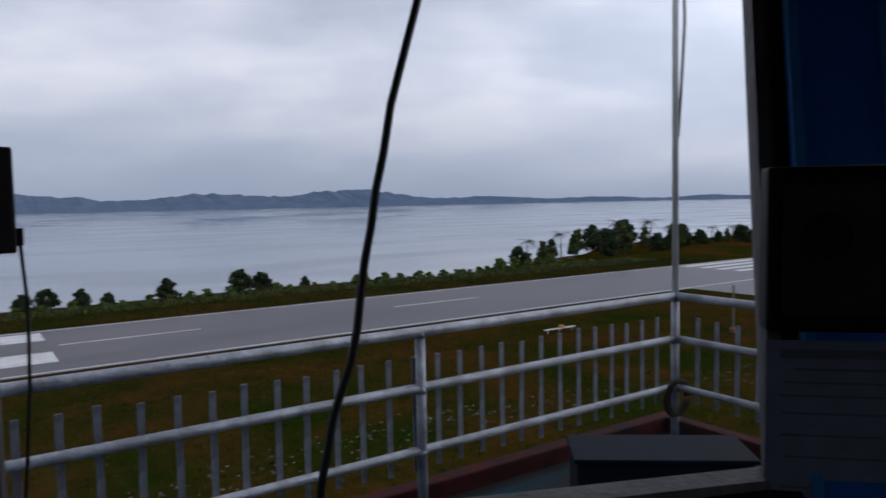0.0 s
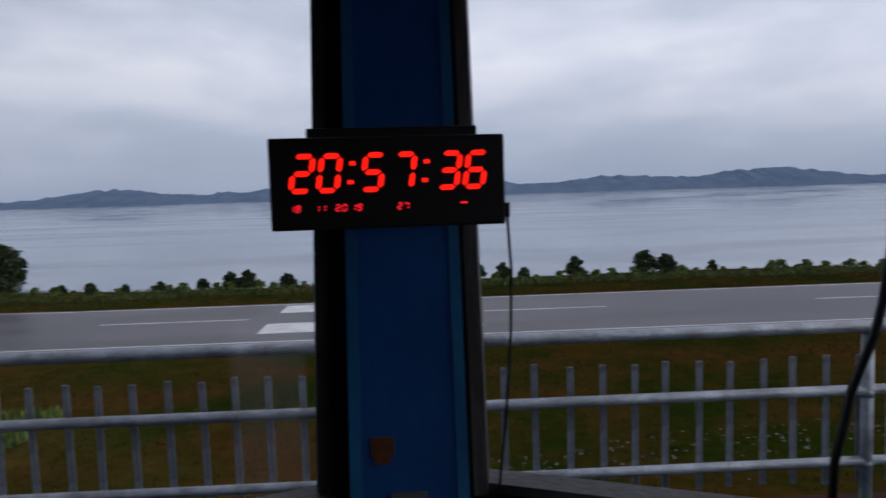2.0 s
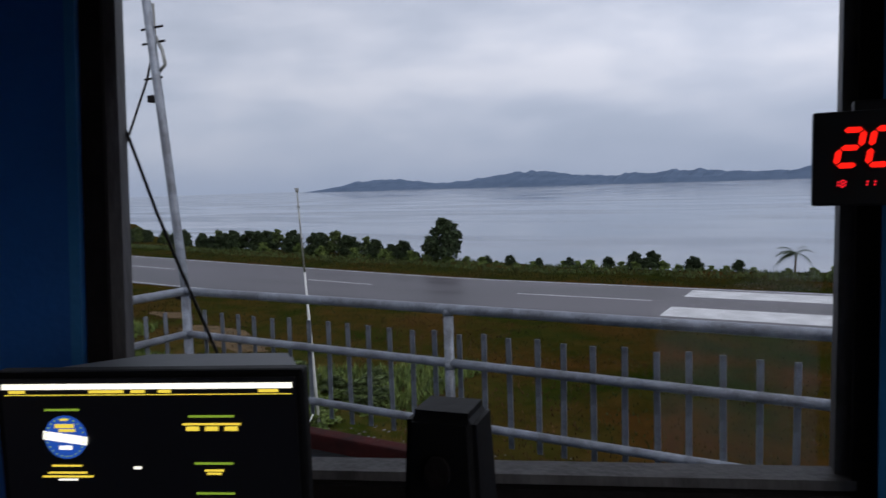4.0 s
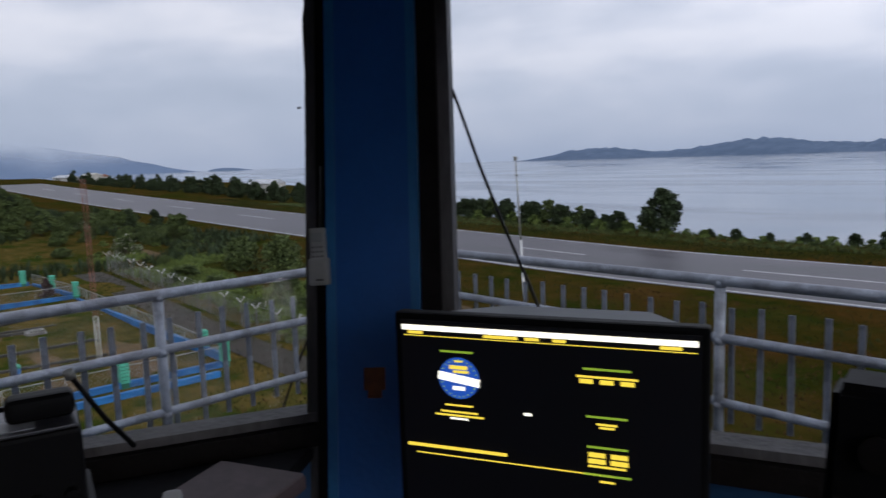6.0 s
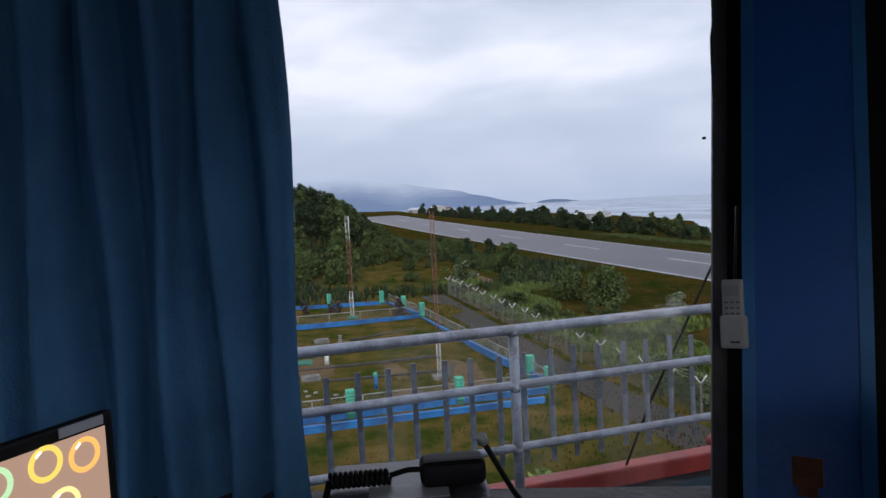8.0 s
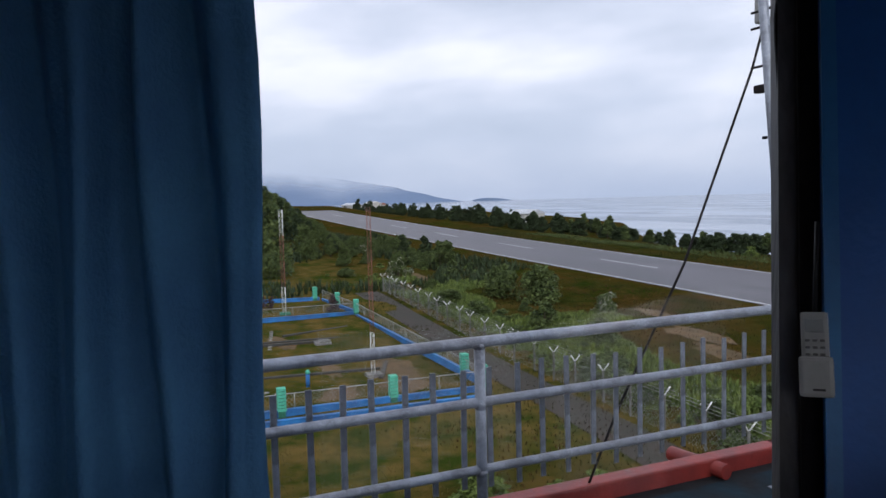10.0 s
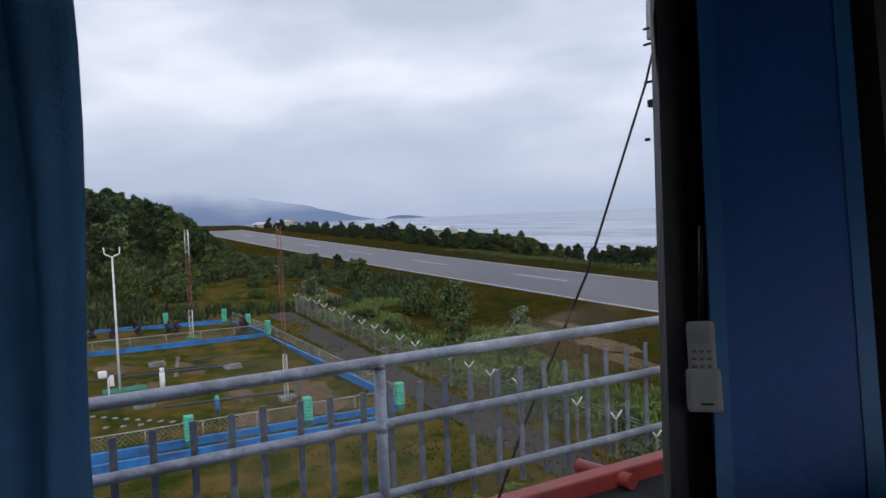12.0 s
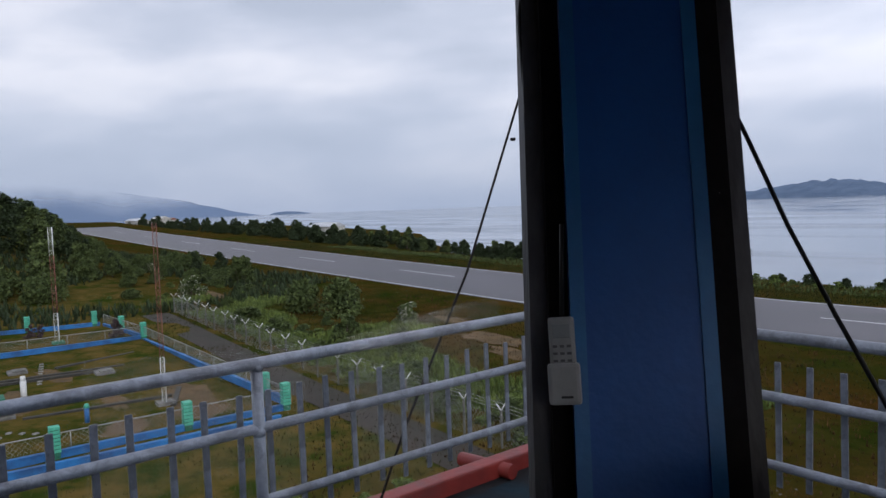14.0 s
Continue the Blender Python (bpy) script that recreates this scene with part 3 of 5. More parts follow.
tree_a = build_tree(1, 7.6, 8.6, 0.5, 4600, 0.36, leaf_dark, "dark broad-crowned shade tree by the shore", blobs=34)
tree_b = build_tree(2, 5.6, 7.0, 0.2, 3200, 0.34, leaf_dark, "dark bushy tree at the airfield edge", blobs=28)
tree_c = build_tree(3, 7.5, 5.6, 0.9, 2500, 0.34, leaf_mid, "slender leafy tree in the shore wood", blobs=24)
bush_round = build_tree(4, 2.8, 3.0, 0.2, 2200, 0.17, leaf_mid, "round bright green shrub", "shrub", 26, category="shrub")
bush_wide = build_tree(5, 4.2, 6.5, 0.3, 3600, 0.24, leaf_mid, "wide green bush beside the airfield", "bush", 34, category="bush")
bush_flower = build_tree(6, 2.6, 4.0, 0.2, 2200, 0.17, leaf_mid, "shrub covered in white blossom", "flowering_shrub", 16, 420, "shrub")
bush_low = build_tree(7, 1.4, 2.2, 0.0, 700, 0.17, leaf_fresh, "low fresh green scrub", "scrub_bush", 16, category="shrub")
palm = build_palm(8, 5.0, 20, leaf_dark)
dark_shrub = build_tree(9, 1.5, 1.3, 0.1, 500, 0.13, mat("leaf_purple", (0.06, 0.03, 0.03), (0.03, 0.02, 0.02), rough=0.7, bump=0, island=True), "dark purple garden shrub", "garden_shrub", 8, category="shrub")

rnd = random.Random(11)
# the single big tree and the shore bushes behind the runway
put(tree_a, -57.6, 102.5, 0.95, 0.4)
for i in range(24):
    x = -65 - 2.2 * i
    put(rnd.choice((tree_b, tree_c, tree_b)), x + rnd.uniform(-1, 1), 104 + rnd.uniform(-1, 6), rnd.uniform(0.42, 0.72), rnd.uniform(0, 6), 1.2)
for x, y, s in ((-72, 103, 0.62), (-65.5, 102, 0.6), (-79, 104, 0.7), (-86, 103, 0.72), (-93, 105, 0.75), (-101, 104, 0.7), (-110, 106, 0.7)):
    put(tree_b, x, y, s, rnd.uniform(0, 6))
    put(bush_low, x + 3, y - 2, 1.4, rnd.uniform(0, 6))
for x, y, s in ((-26, 103, 0.45), (-23.5, 103, 0.5), (-18, 104, 0.42), (-30, 103, 0.3), (-36, 103, 0.28), (-41, 103, 0.25), (-46, 103, 0.3), (-50, 103, 0.24), (-12, 104, 0.3), (7, 104, 0.42), (9.5, 105, 0.5), (13.5, 104, 0.45), (17, 105, 0.3), (24.5, 104, 0.55), (35, 105, 0.62), (38.5, 105, 0.5), (46, 106, 0.28)):
    put(tree_b, x, y, s, rnd.uniform(0, 6), 1.15)
put(palm, -5.2, 103, 1.15, 0.8, dz=-3.0)
put(palm, -20, 106, 0.55, 2.0, dz=-0.8)
for i in range(60):
    put(bush_low, -75 + i * 3.1 + rnd.uniform(-1, 1), 102.3 + rnd.uniform(-0.8, 1.2), rnd.uniform(0.5, 1.0), rnd.uniform(0, 6), 1.3)
# the grove on the point beyond the runway
for i in range(70):
    x = 78 + i * 2.6 + rnd.uniform(-2, 2)
    y = 114 + rnd.uniform(-5, 10) + 0.05 * (x - 82)
    h = (0.3 + 0.62 * smooth01(84, 118, x) - 0.35 * smooth01(135, 190, x)) * rnd.uniform(0.7, 1.15)
    if i % 5 == 3:
        put(palm, x, y, 1.15 * h + 0.25, rnd.uniform(0, 6))
    else:
        put(rnd.choice((tree_a, tree_b, tree_c)), x, y, h, rnd.uniform(0, 6))
for i in range(16):
    put(bush_low, 56 + i * 3 + rnd.uniform(-1, 1), 107 + rnd.uniform(-1, 2), rnd.uniform(0.8, 1.5), rnd.uniform(0, 6), 1.2)
# the shore wood along the runway: single trees first, the far end as one mass
def wood_mass(name, spots, label, seed, leaf):
    rng = np.random.default_rng(seed)
    vs, fs, n = [], [], 0
    for x, y, h, w in spots:
        c, r = crown_blobs(rng, w, h, 0.1 * h, 16)
        v, f = leaf_quads(rng, c, r, 1500, 0.028 * h + 0.1)
        vs.append(v + np.array((x, y, ground_z(x, y))))
        fs.append(f + n)
        n += len(v)
    return tagged(mesh_np(name, np.concatenate(vs), np.concatenate(fs), leaf), label, "wood", kind="stuff")


mass = []
for i in range(210):
    x = -104 - 1.75 * i + rnd.uniform(-2, 2)
    y = 104 + rnd.uniform(0, 30) + 0.03 * (-112 - x)
    tall = (3.6 + 0.027 * max(0.0, -122 - x)) if x > -285 else 5.6
    k = tall / 7.0 * rnd.uniform(0.62, 1.05) * (1.3 if i % 9 == 4 else 1.0)
    if i < 70:
        put(rnd.choice((tree_a, tree_b, tree_b, tree_c)), x, y, k, rnd.uniform(0, 6))
    else:
        mass.append((x, y, 7.2 * k * rnd.uniform(0.8, 1.15), 6.0 * k * rnd.uniform(0.8, 1.2)))
wood_mass("far_wood", mass, "dark shore wood in the distance", 41, leaf_dark)


# the wooded hill beyond the garden: crowns keep under its slanting skyline
def skyline(x, y):
    """Height of the tree line, falling from the hill to the runway's end."""
    q = y * 170 / -x
    top = 10.6 + 0.15 * (11.3 - q) if q < 11.3 else 10.6 - 0.30 * (q - 11.3)
    top = min(top, 7.2 - 0.56 * (q - 22.7), 3.9 - 0.76 * (q - 28.6)) if q > 22.7 else top
    return 1.57 + (max(top, -7.0) - 1.57) * -x / 170


mass = []
for i in range(230):
    x, y = -108 - rnd.uniform(0, 100), rnd.uniform(-14, 50)
    h = min(10.5, skyline(x, y) - ground_z(x, y)) * rnd.uniform(0.78, 1.0)
    if h < 1.6:
        continue
    if x > -128 and h > 3.5:
        h *= 0.55
        put(rnd.choice((bush_wide, tree_c, bush_flower, bush_wide)), x, y, h / 5.2, rnd.uniform(0, 6), own=False)
    elif h < 3.6:
        put(rnd.choice((bush_wide, bush_round, bush_wide, bush_flower)), x, y, h / 3.8, rnd.uniform(0, 6), own=False)
    else:
        mass.append((x, y, h, h * 0.85))
wood_mass("hill_wood", mass[::3], "dense green wood on the hillside", 42, leaf_mid)
wood_mass("hill_wood", mass[1::3] + mass[2::3], "dark green wood on the hillside", 43, leaf_dark)
for i in range(46):
    x, y = -92 - rnd.uniform(0, 45), rnd.uniform(20, 46)
    put(rnd.choice((bush_wide, bush_low, bush_low, bush_low)), x, y, rnd.uniform(0.2, 0.5), rnd.uniform(0, 6), 1.8)
# shrubs between the fence and the runway
for x, y, s, src in ((-72, 38.6, 1.1, bush_wide), (-77, 36.4, 1.0, bush_wide), (-58, 32, 1.0, bush_round), (-67, 34.5, 0.55, bush_round), (-61, 41, 0.95, bush_flower), (-100, 30, 1.2, bush_flower), (-88, 31, 0.35, bush_wide), (-78, 30, 0.3, bush_wide), (-50, 33, 0.6, bush_wide)):
    put(src, x, y, s, rnd.uniform(0, 6))
for i in range(210):
    x = -22 - 78 * rnd.random() ** 1.2
    y = 26.0 + rnd.random() * 13 * (0.6 + 0.4 * math.sin(x * 0.2))
    if x < -80:
        continue
    put(rnd.choice((bush_low, bush_low, bush_low, bush_round)), x, y, rnd.uniform(0.25, 0.65), rnd.uniform(0, 6), 1.9)
for i in range(150):
    x, y = rnd.uniform(-26, 22), rnd.uniform(8.5, 18)
    put(bush_low, x, y, rnd.uniform(0.45, 1.2), rnd.uniform(0, 6), 1.3)
for o in (tree_a, tree_b, tree_c, bush_round, bush_wide, bush_flower, bush_low, palm, dark_shrub):
    if o is not dark_shrub:
        for c in list(o.children):
            bpy.data.objects.remove(c)
        bpy.data.objects.remove(o)


def tufts(name, n, region, size, material, label, seed, keep=lambda x, y: True, tall=1.0):
    """Blades of grass in one sheet-hugging mesh."""
    rng = np.random.default_rng(seed)
    v, f = [], []
    x0, x1, y0, y1 = region
    for i in range(n):
        x, y = rng.uniform(x0, x1), rng.uniform(y0, y1)
        if not keep(x, y):
            continue
        z = ground_z(x, y) - 0.03
        for k in range(3):
            a, s = rng.uniform(0, math.tau), size * rng.uniform(0.5, 1.3)
            dx, dy = math.cos(a) * s * 0.35, math.sin(a) * s * 0.35
            j = len(v)
            v += [(x - dy * 0.5, y + dx * 0.5, z), (x + dy * 0.5, y - dx * 0.5, z), (x + dx, y + dy, z + s * tall)]
            f.append((j, j + 1, j + 2))
    return tagged(mesh_np(name, v, f, material), label, "grass", kind="stuff")


def patch(x, y, s=0.08, o=0.0):
    return noise.noise(Vector((x * s + 7 + o, y * s, 2.0)))


straw = mat("dry_grass", (0.10, 0.054, 0.022), (0.048, 0.027, 0.012), rough=0.95, scale=0.4, fine=3, bump=0, vary=0.3, island=True, spec=0.1)
verge = mat("green_grass", (0.055, 0.064, 0.016), (0.028, 0.034, 0.010), rough=0.95, scale=0.4, fine=3, bump=0, vary=0.3, island=True, spec=0.1)
lawn_blade = mat("lawn_blade", (0.15, 0.118, 0.05), (0.075, 0.075, 0.026), rough=0.95, scale=0.4, fine=3, bump=0, vary=0.3, island=True, spec=0.1)
tufts("dry_grass", 40000, (-90, 95, 14, 60), 0.2, straw, "dry brown airfield grass", 21, lambda x, y: patch(x, y) > -0.05 and not (x < -38 and y < 27) and not (x > 84 and y > 29))
tufts("green_grass", 40000, (-95, 95, 9, 61), 0.2, verge, "rough green grass", 22, lambda x, y: patch(x, y) < 0.1 and not (x < -38 and y < 20) and not (x > 84 and y > 29))
tufts("far_verge", 9000, (-170, 120, 95, 104), 0.45, leaf_mid, "green verge beyond the runway", 23)
tufts("runway_verge", 26000, (-200, 130, 87.2, 99), 0.26, verge, "short olive grass beyond the runway", 27)
tufts("scrub", 15000, (-100, -21, 29, 44), 0.6, leaf_fresh, "tangled bright green scrub beyond the fence", 25, lambda x, y: patch(x, y, 0.11, 4) > -0.12 + 0.03 * (y - 34), 1.0)
tufts("hill_scrub", 9000, (-200, -90, -4, 58), 1.1, leaf_dark, "dark overgrown scrub on the slope", 26, lambda x, y: patch(x, y, 0.05, 2) > 0.004 * (y - 44))
tufts("garden_lawn", 26000, (-75, -8, -8, 25), 0.11, lawn_blade, "lawn of the instrument garden", 24, lambda x, y: patch(x, y, 0.15, 9) < 0.15)

# stony strip across the grass in front of the runway
rng = np.random.default_rng(5)
v, f = [], []
for i in range(1500):
    x = rng.uniform(-60, 60)
    y = 31 + 3 * math.sin(x * 0.07) + rng.normal() * 1.3
    s, z = rng.uniform(0.03, 0.16), ground_z(x, y)
    j = len(v)
    q = rng.uniform(0.6, 1.4, 5) * s
    v += [(x + q[k] * math.cos(k * 1.257), y + q[k] * math.sin(k * 1.257), z - 0.02) for k in range(5)] + [(x, y, z + s * 0.4)]
    f += [(j + k, j + (k + 1) % 5, j + 5) for k in range(5)]
tagged(mesh_np("rubble", v, f, mat("rubble_stone", (0.12, 0.105, 0.095), (0.06, 0.052, 0.046), rough=0.9, scale=2, island=True)), "pale rubble strewn across the dry grass", "rubble", kind="stuff")

# ---------------------------------------------------------------- instrument garden
before_garden = set(scene.objects)
sky_blue = mat("garden_blue_paint", (0.022, 0.20, 0.52), (0.02, 0.09, 0.24), rough=0.7, scale=0.7, fine=12, bump=0.2, vary=0.35)
mint = mat("mint_paint", (0.10, 0.52, 0.34), (0.06, 0.36, 0.24), rough=0.7, scale=1.5, fine=14, bump=0.2, vary=0.3)
dark_mint = mat("dark_mint_and_groove_shade", (0.03, 0.20, 0.12), (0.02, 0.11, 0.07), rough=0.8, scale=1.5, fine=14, bump=0.2, vary=0.3)
galv = mat("galvanised_wire", (0.42, 0.42, 0.40), (0.25, 0.25, 0.24), rough=0.5, metal=0.4, scale=2, bump=0)
white_paint = mat("white_mast_paint", (0.78, 0.78, 0.76), (0.6, 0.6, 0.58), rough=0.5, scale=1.5, fine=14, bump=0.05, vary=0.2)
red_mast = mat("red_mast_paint", (0.30, 0.10, 0.07), (0.16, 0.06, 0.045), rough=0.6, scale=2, bump=0.05)
concrete = mat("weathered_concrete", (0.22, 0.21, 0.19), (0.10, 0.10, 0.09), rough=0.9, scale=1.2, fine=14, bump=0.3, vary=0.4)


def gz(x, y):
    return ground_z(x, y) - 0.02


def mesh_wires(bm, a, b, z0, z1, step, r):
    """A coarse lattice of thin wires between two ground points."""
    a, b = Vector(a), Vector(b)
    L = (b - a).length
    h = z1 - z0
    k = int(L / step)
    for i in range(-int(h / step), k):
        for s in (1, -1):
            t0, t1 = (i * step, i * step + h)
            c0, c1 = max(0, t0), min(L, t1)
            if c1 - c0 < 0.1:
                continue
            u0, u1 = (c0 - t0) / h, (c1 - t0) / h
            if s < 0:
                u0, u1 = 1 - u0, 1 - u1
            p = a.lerp(b, c0 / L) + Vector((0, 0, z0 + u0 * h))
            q = a.lerp(b, c1 / L) + Vector((0, 0, z0 + u1 * h))
            tube([p, q], r, 3, bm, caps=False)


def garden_wall(name, a, b, posts, label, fence=1.35):
    """A low blue wall with a wire fence on it and mint posts with raised bands."""
    root = thing(name, label, "wall", kind="structure")
    a2, b2 = Vector((a[0], a[1], gz(*a))), Vector((b[0], b[1], gz(*b)))
    d = b2 - a2
    L, ang = d.length, math.atan2(d.y, d.x)
    mid = (a2 + b2) / 2
    part("low_wall", box(L, 0.22, 0.5, mid + Vector((0, 0, 0.14)), 0.02, rot=Matrix.Rotation(ang, 3, "Z")), sky_blue, root, "chalky sky-blue low wall")
    part("coping", box(L, 0.3, 0.07, mid + Vector((0, 0, 0.425)), 0.012, rot=Matrix.Rotation(ang, 3, "Z")), sky_blue, root)
    if fence:
        bm = bmesh.new()
        mesh_wires(bm, a2, b2, 0.58, fence, 0.28, 0.007)
        part("wire_mesh", bm, galv, root, "thin grey wire mesh")
        part("top_rail", tube([a2 + Vector((0, 0, fence)), b2 + Vector((0, 0, fence))], 0.03, 6), galv, root)
        n = max(1, round(L / 3.2))
        for i in range(n + 1):
            p = a2.lerp(b2, i / n)
            part("fence_post", tube([p + Vector((0, 0, 0.5)), p + Vector((0, 0, fence))], 0.032, 6), galv, root)
    for t in posts:
        p = a2.lerp(b2, t)
        # shaft darker than its bands: shade of the grooves put into the colour
        bm = box(0.44, 0.44, 1.75, p + Vector((0, 0, 0.85)), 0.01)
        post = part("post", bm, dark_mint, root, "mint green banded post")
        for k in range(7):
            part("band", box(0.52, 0.52, 0.155, p + Vector((0, 0, 0.45 + k * 0.205)), 0.008, seg=1), mint, post)
    return root


garden_wall("garden_wall_near", (-41.6, -12), (-41.6, 18.8), (0.17, 0.37, 0.575, 0.80, 1.0), "sky-blue garden wall with wire fence and mint posts")
garden_wall("garden_wall_side", (-42.0, 19.0), (-73.0, 17.4), (0.1, 1.0), "sky-blue garden wall with wire fence")
garden_wall("garden_wall_far", (-73.2, -12), (-73.2, 17.2), (0.32,), "sky-blue garden wall with wire fence")
garden_wall("garden_wall_back", (-88.5, -12), (-84.5, 15.5), (0.42, 0.75, 0.98), "sky-blue back wall with mint posts", 0)
garden_wall("garden_wall_end", (-84.2, 15.8), (-73.4, 17.3), (0.5,), "short sky-blue wall closing the garden")
garden_wall("garden_step", (-39.6, -6), (-39.6, 17.6), (), "low sky-blue drain wall beside the garden", 0)


def y_post(p):
    """A concrete fence post with two arms for barbed wire."""
    root = thing("fence_post", "grey fence post with forked barbed-wire arms", "fence post", Matrix.Translation(p), "perimeter fence posts")
    part("shaft", box(0.11, 0.11, 2.1, (0, 0, 1.0), 0.012, seg=1), concrete, root)
    for s in (-1, 1):
        part("arm", tube([(0, 0, 2.0), (0.05, 0.36 * s, 2.45)], 0.035, 5), white_paint, root, "pale forked arm")
    return root


first = None
for i in range(23):
    x = -88 + 3.05 * i
    p = Vector((x, 24.4 + 0.1 * math.sin(i * 2.3), gz(x, 24.4)))
    if first is None:
        first = y_post(p)
    else:
        copy_thing(first, Matrix.Translation(p) @ Matrix.Rotation(0.1 * math.sin(i * 1.7), 4, "Z"))
wires = thing("perimeter_fence_wire", "thin grey wire fence along the forked posts", "fence")
for k, z in enumerate((2.15, 2.3, 2.45)):
    part("barbed_wire", tube([(-88, 24.4 + 0.08 * k, gz(-88, 24.4) + z), (-50, 24.4 + 0.08 * k, gz(-50, 24) + z), (-21, 24.4 + 0.08 * k, gz(-21, 24) + z)], 0.010, 4), galv, wires)
bm = bmesh.new()
mesh_wires(bm, (-50, 24.4, gz(-50, 24.4)), (-21, 24.4, gz(-21, 24.4)), 0.1, 1.95, 0.3, 0.006)
mesh_wires(bm, (-88, 24.4, gz(-88, 24.4)), (-50, 24.4, gz(-50, 24.4)), 0.1, 1.95, 0.4, 0.008)
part("wire_mesh", bm, galv, wires)

path_mat = mat("muddy_track", (0.040, 0.028, 0.019), (0.022, 0.020, 0.010), rough=0.95, scale=0.4, fine=5, bump=0.4, vary=0.4)
v = []
for i in range(25):
    x = -88 + i * 2.6
    v += [(x, 20.6, ground_z(x, 20.6) + 0.05), (x, 23.6, ground_z(x, 23.6) + 0.05)]
tagged(mesh_np("track", v, [(2 * i, 2 * i + 2, 2 * i + 3, 2 * i + 1) for i in range(24)], path_mat), "muddy track between garden wall and fence", "track", kind="structure")


def lattice_mast(x, y, h, w, name, label, bands):
    root = thing(name, label, "mast", Matrix.Translation((x, y, gz(x, y))))
    part("footing", box(1.1, 1.1, 0.3, (0, 0, 0.1), 0.03), dark_mint if x < -60 else concrete, root, "weathered footing")
    n = len(bands)
    for i, m in enumerate(bands):
        z0, z1 = 0.2 + h * i / n, 0.2 + h * (i + 1) / n
        bm = bmesh.new()
        c = [(w * math.cos(a), w * math.sin(a)) for a in (0.3, 0.3 + 2.094, 0.3 + 4.189)]
        for k in range(3):
            tube([(*c[k], z0), (*c[k], z1)], 0.022, 5, bm)
            steps = 5
            for s in range(steps):
                za, zb = z0 + (z1 - z0) * s / steps, z0 + (z1 - z0) * (s + 1) / steps
                a, b = c[k], c[(k + 1) % 3]
                tube([(*a, za), (*b, zb)], 0.011, 4, bm, caps=False)
                tube([(*a, zb), (*b, zb)], 0.011, 4, bm, caps=False)
        part("section", bm, m, root)
    return root


lattice_mast(-77.0, 10.4, 11.2, 0.24, "lattice_mast", "slim lattice mast in white and red sections", (white_paint, red_mast, red_mast, white_paint))
lattice_mast(-48.4, 13.1, 12.0, 0.17, "lattice_mast", "rusty red and white guyed lattice mast", (white_paint, red_mast, red_mast, red_mast))

root = thing("wind_mast", "tall white wind mast with a forked top", "mast", Matrix.Translation((-57.3, 2.7, gz(-57.3, 2.7))))
part("pole", tube([(0, 0, 0), (0, 0, 10.2)], 0.10, 10, taper=0.06), white_paint, root)
part("fork", tube([(-0.05, -0.55, 10.9), (-0.04, -0.5, 10.4), (0, 0, 10.15), (0.04, 0.5, 10.4), (0.05, 0.55, 10.9)], 0.055, 8), white_paint, root, "white forked crossarm")
part("base_plate", box(1.6, 3.0, 0.2, (0, 0.3, 0.08), 0.02), dark_mint, root, "green concrete base")

root = thing("weather_sensor", "white weather sensor cluster on a post", "instrument", Matrix.Translation((-54.5, 1.9, gz(-54.5, 1.9))))
part("post", tube([(0, 0, 0), (0, 0, 1.7)], 0.06, 8), white_paint, root)
part("housing", box(0.3, 0.3, 0.75, (0.1, 0.22, 1.5), 0.05), white_paint, root)
part("dish", box(0.35, 0.6, 0.5, (0, -0.35, 2.0), 0.12), white_paint, root)
root = thing("rain_gauge", "white cylindrical rain gauge on the lawn", "instrument", Matrix.Translation((-56.2, 5.6, gz(-56.2, 5.6))))
part("barrel", tube([(0, 0, 0), (0, 0, 1.35)], 0.2, 14), white_paint, root)
part("collar", tube([(0, 0, 1.35), (0, 0, 1.5), (0, 0, 1.68)], 0.16, 14), white_paint, root)
root = thing("instrument_post", "small dark instrument on a blue post", "instrument", Matrix.Translation((-47.5, 8.2, gz(-47.5, 8.2))))
part("post", tube([(0, 0, 0), (0, 0, 0.95)], 0.14, 10), sky_blue, root)
part("cap", tube([(0, 0, 0.95), (0, 0, 1.2)], 0.2, 10, taper=0.1), mint, root)
for x, y in ((-61, 11.6), (-52, 4.0), (-66, 6)):
    root = thing("instrument_slab", "pale concrete instrument slab on the lawn", "slab", Matrix.Translation((x, y, gz(x, y))))
    part("slab", box(1.6, 1.4, 0.2, (0, 0, 0.1), 0.03), concrete, root)
    part("lid", box(1.0, 1.0, 0.12, (0.2, 0.1, 0.28), 0.03), concrete, root)
for x, y, L, a in ((-50.5, 9.5, 9, 0.1), (-55, 8.7, 12, 0.2), (-62, 4.5, 14, 0.1), (-49.8, 14.2, 5, 1.4), (-63, 9.0, 9, 0.1), (-66.5, 12, 7, 0.5), (-54, -1, 8, 0.1)):
    bm = box(L, 0.35, 0.22, (x, y, gz(x, y) + 0.08), 0.04, rot=Matrix.Rotation(a + 1.4, 3, "Z"))
    tagged(link_mesh("garden_edging", bm, mat("wet_edging", (0.05, 0.045, 0.035), (0.025, 0.025, 0.02), rough=0.9, scale=2)), "dark mossy edging in the lawn", "edging")
soil = mat("bare_soil", (0.17, 0.11, 0.055), (0.10, 0.07, 0.035), rough=0.95, scale=0.6, fine=6, bump=0.5, vary=0.5, spec=0.1)
rs = random.Random(17)
